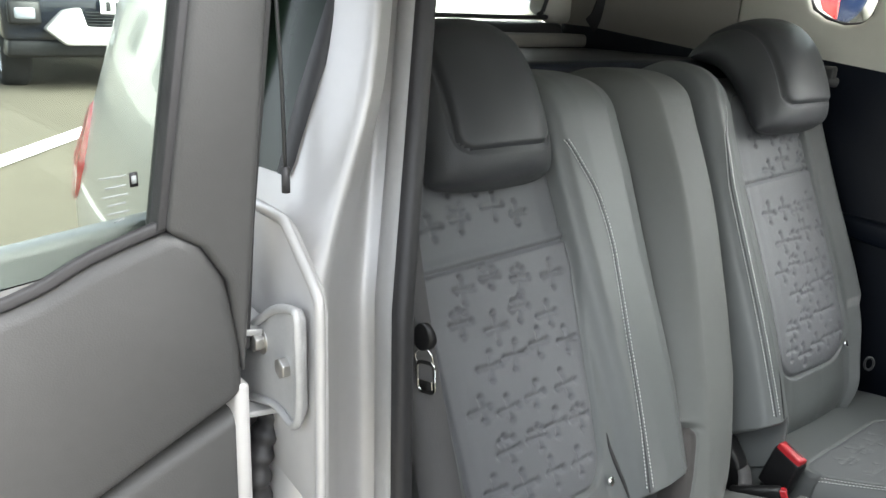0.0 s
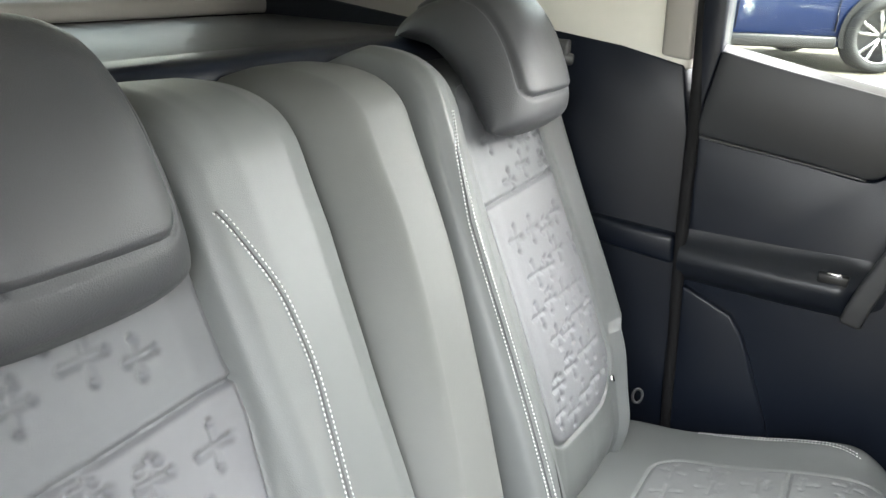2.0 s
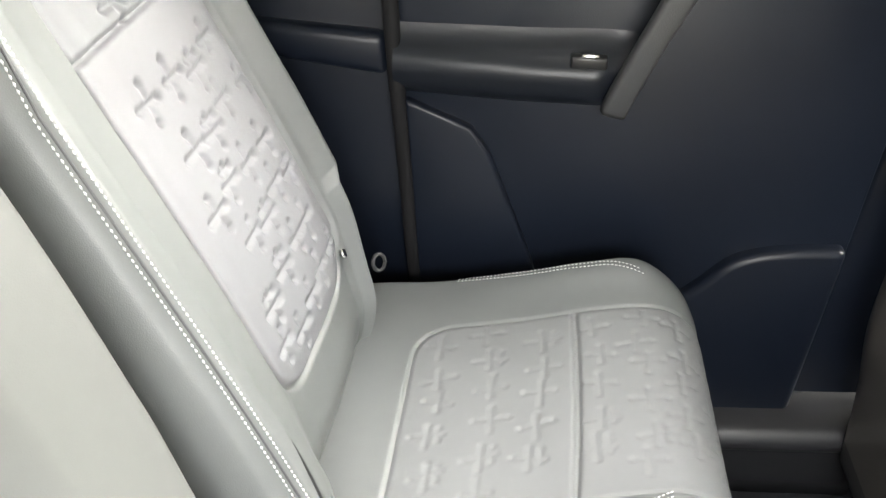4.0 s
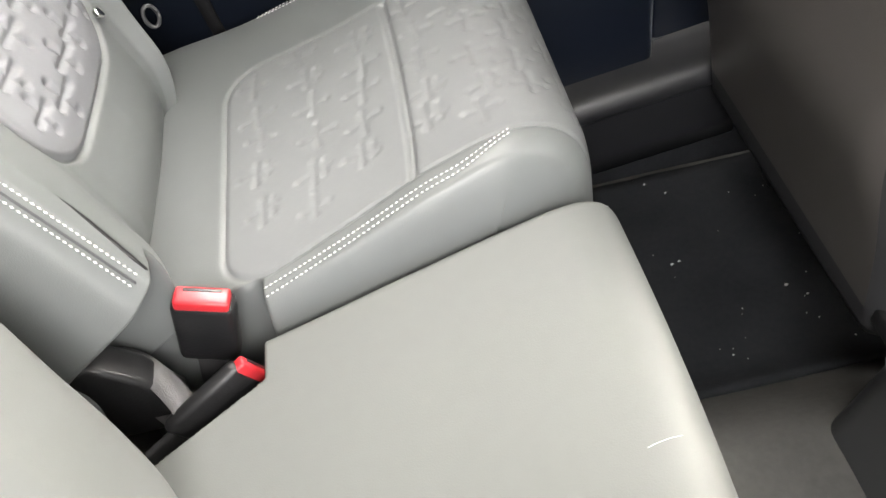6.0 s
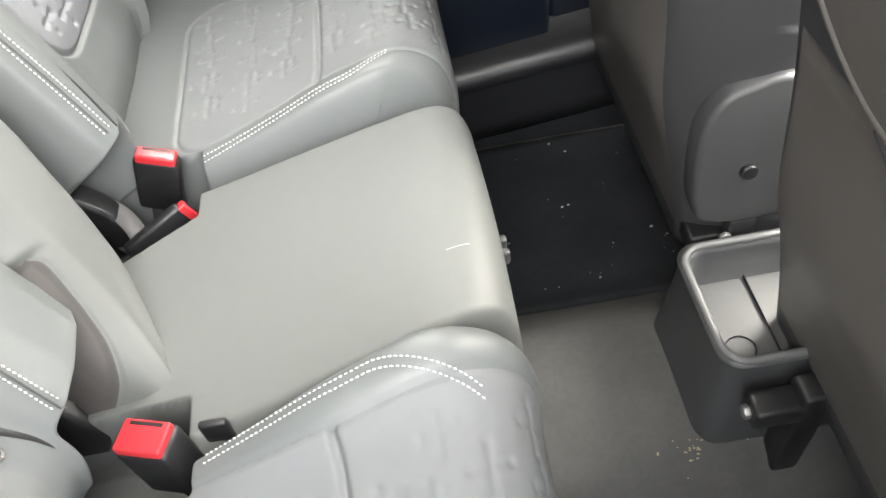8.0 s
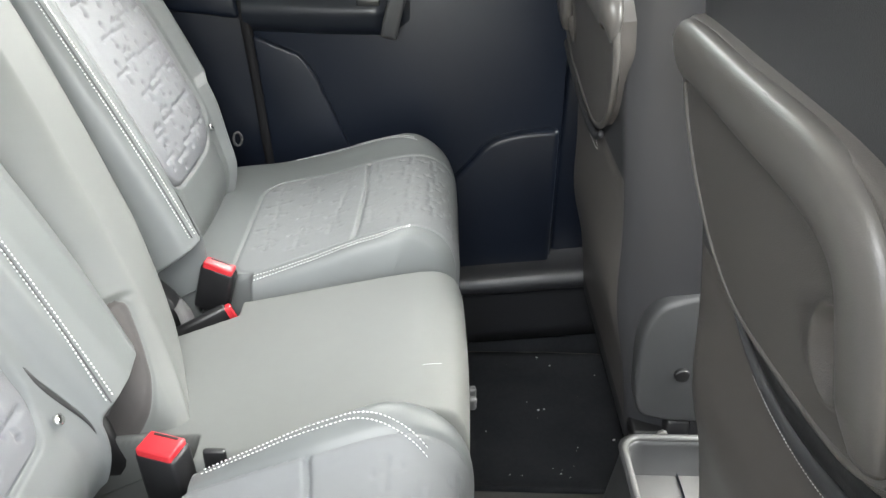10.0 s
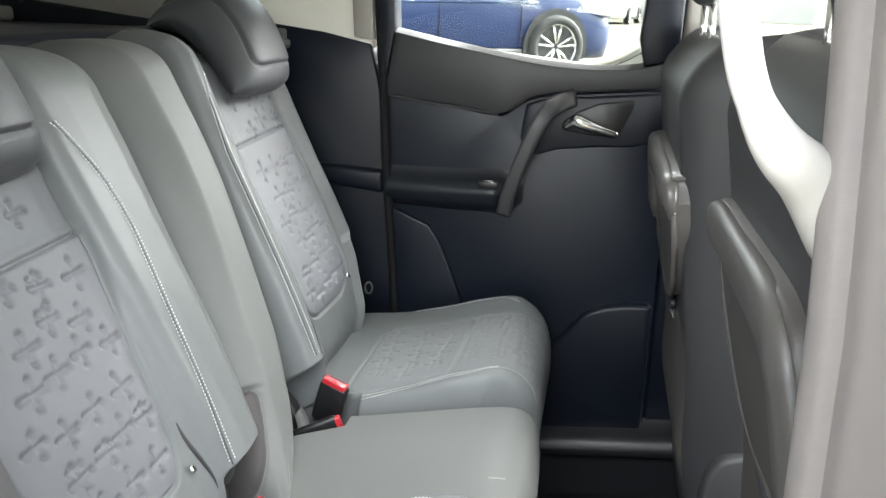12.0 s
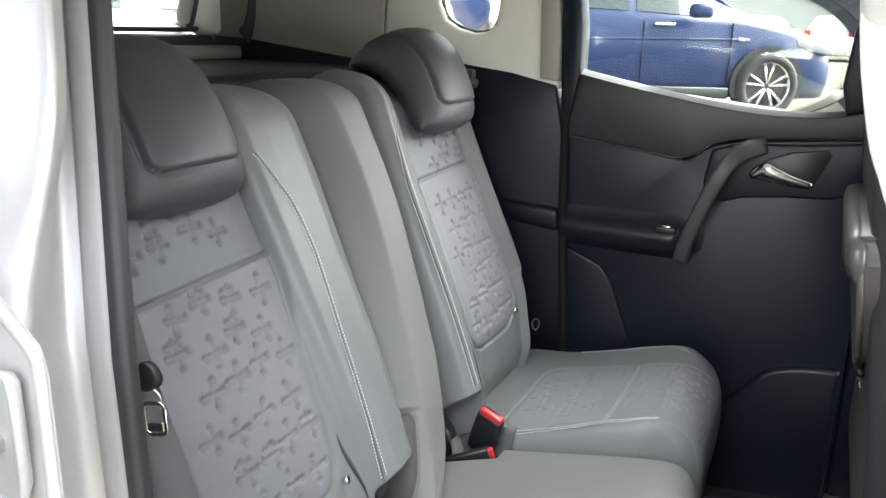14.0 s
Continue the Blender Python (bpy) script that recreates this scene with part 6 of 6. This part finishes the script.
# ---------- belts and small things ----------
def near_belt():
    b = thing("seat_belt", "grey webbing seat belt hanging by the door opening", "seat belt", (0.0, -0.6, 0.8))
    path = spline([(-0.150, -0.585, 1.42), (-0.090, -0.588, 1.22), (-0.040, -0.592, 1.07), (-0.008, -0.594, 0.985), (0.030, -0.588, 0.86), (0.058, -0.580, 0.72), (0.075, -0.575, 0.60)], 40)
    sweep("webbing", path, [(-0.023, -0.0012), (0.023, -0.0012), (0.023, 0.0012), (-0.023, 0.0012)], "belt", b, up=(1, -0.45, 0.2))
    turn = lambda x, d, z: (0.85 * x + 0.35 * d, -0.596 + d + 0.4 * x, z)
    t = prism("tongue", [tuple(q) for q in spline([(-0.012, 1.062), (-0.004, 1.069), (0.005, 1.063), (0.010, 1.050), (0.005, 1.040), (-0.004, 1.037), (-0.011, 1.044), (-0.012, 1.062)], 22)[:-1]], lambda a, b, d: turn(a, d, b), -0.004, 0.004, "black", b, 0.002, 2, "rounded black plastic tongue")
    for x0, x1 in ((-0.006, -0.011), (0.001, 0.010)):
        sweep("wire", spline([turn(x0, 0, 1.040), turn(x1 - 0.002, 0, 1.032), turn(x1, 0, 1.022)], 10), ring(0.0013, n=8), "chrome", t, up=(0, 1, 0))
    loop = [(p[0] + 0.001 - 0.06 * p[1], p[1] + 1.007) for p in rrect(0.022, 0.034, 0.006, 4)]
    sweep("blade", [turn(a, 0, c) for a, c in loop + loop[:1]], rrect(0.0048, 0.0024, 0.001, 2), "chrome", t, "chrome belt tongue frame", up=(0, 1, 0))
    prism("blade_plate", [(-0.0075, 0.993), (0.0105, 0.993), (0.0095, 1.003), (-0.0080, 1.003)], lambda a, c, d: turn(a, d, c), -0.001, 0.001, "chrome", t, 0.0004)


near_belt()


def far_belt_guide():
    g = thing("belt_guide", "grey plastic belt guide on the seat shoulder", "belt guide", (-0.21, 0.57, 1.27))
    prism("clip", [tuple(q) for q in rrect(0.020, 0.040, 0.008, 4)], lambda a, b, d: (-0.205 + d, 0.585 + a, 1.275 + b), -0.012, 0.014, "trim_grey", g, 0.003)
    cyl("hook", (-0.215, 0.570, 1.268), (-0.185, 0.592, 1.262), 0.010, "trim_grey", g, 14, 0.004)
    i = thing("anchor_ring", "small steel anchor loop behind the seat edge", "anchor", (0.04, 0.5, 0.74))
    lp = [(0.039 + 0.007 * math.cos(t), 0.458 + 0.003 * math.cos(t), 0.756 + 0.013 * math.sin(t)) for t in np.linspace(0, 2 * math.pi, 25)]
    sweep("loop", lp, ring(0.0022, n=8), "trim_grey", i, up=(0.3, 1, 0))


far_belt_guide()


def under_seat():
    b = thing("seat_bracket", "small grey latch bracket in front of the middle cushion", "bracket", (0.46, 0.02, 0.4))
    box("plate", 0.452, 0.460, -0.012, 0.030, 0.50, 0.575, "trim_grey", b, 0.002)
    for y0 in (-0.008, 0.014):
        box("hook", 0.458, 0.474, y0, y0 + 0.012, 0.530, 0.552, "trim_grey", b, 0.004)
    box("base", 0.02, 0.435, -0.70, 0.55, 0.12, 0.505, "black", middle, 0.02, 2, "black seat frame")


under_seat()


def cushion_marks():
    t = thing("loose_thread", "short pale thread lying on the middle cushion", "thread", (0.36, -0.05, 0.70))
    z = lambda x: float(np.interp(x, [q[0] for q in MIDDLE[:6]], [q[1] for q in MIDDLE[:6]])) + 0.0048
    sweep("strand", [(x, -0.114 + 0.1 * (x - 0.39) + 0.002 * math.sin((x - 0.39) * 90), z(x)) for x in np.linspace(0.394, 0.418, 9)], ring(0.0002, n=5), "thread", t)


cushion_marks()


def floor_crumbs():
    """Crumbs on the tunnel carpet beside the console."""
    rnd = random.Random(9)
    vs, fs = [], []
    for i in range(26):
        x, y = 0.690 + rnd.gauss(0, 0.022), -0.165 + rnd.gauss(0, 0.014)
        z = tunnel(y) + 0.003
        s = rnd.uniform(0.0012, 0.0032)
        k = len(vs)
        vs += [(x - s, y, z), (x, y - s * 0.6, z), (x + s, y, z), (x, y + s * 0.7, z), (x, y, z + s), (x, y, z - s)]
        fs += [(k, k + 1, k + 4), (k + 1, k + 2, k + 4), (k + 2, k + 3, k + 4), (k + 3, k, k + 4), (k, k + 3, k + 5), (k + 1, k, k + 5), (k + 2, k + 1, k + 5), (k + 3, k + 2, k + 5)]
    tagged(raw("crumbs", vs, fs, "crumb", None), "scatter of pale crumbs on the tunnel carpet", "crumbs", kind="stuff")


M["crumb"] = material("crumb", (0.42, 0.34, 0.22), 0.8, vary=0.4, scale=90)
floor_crumbs()
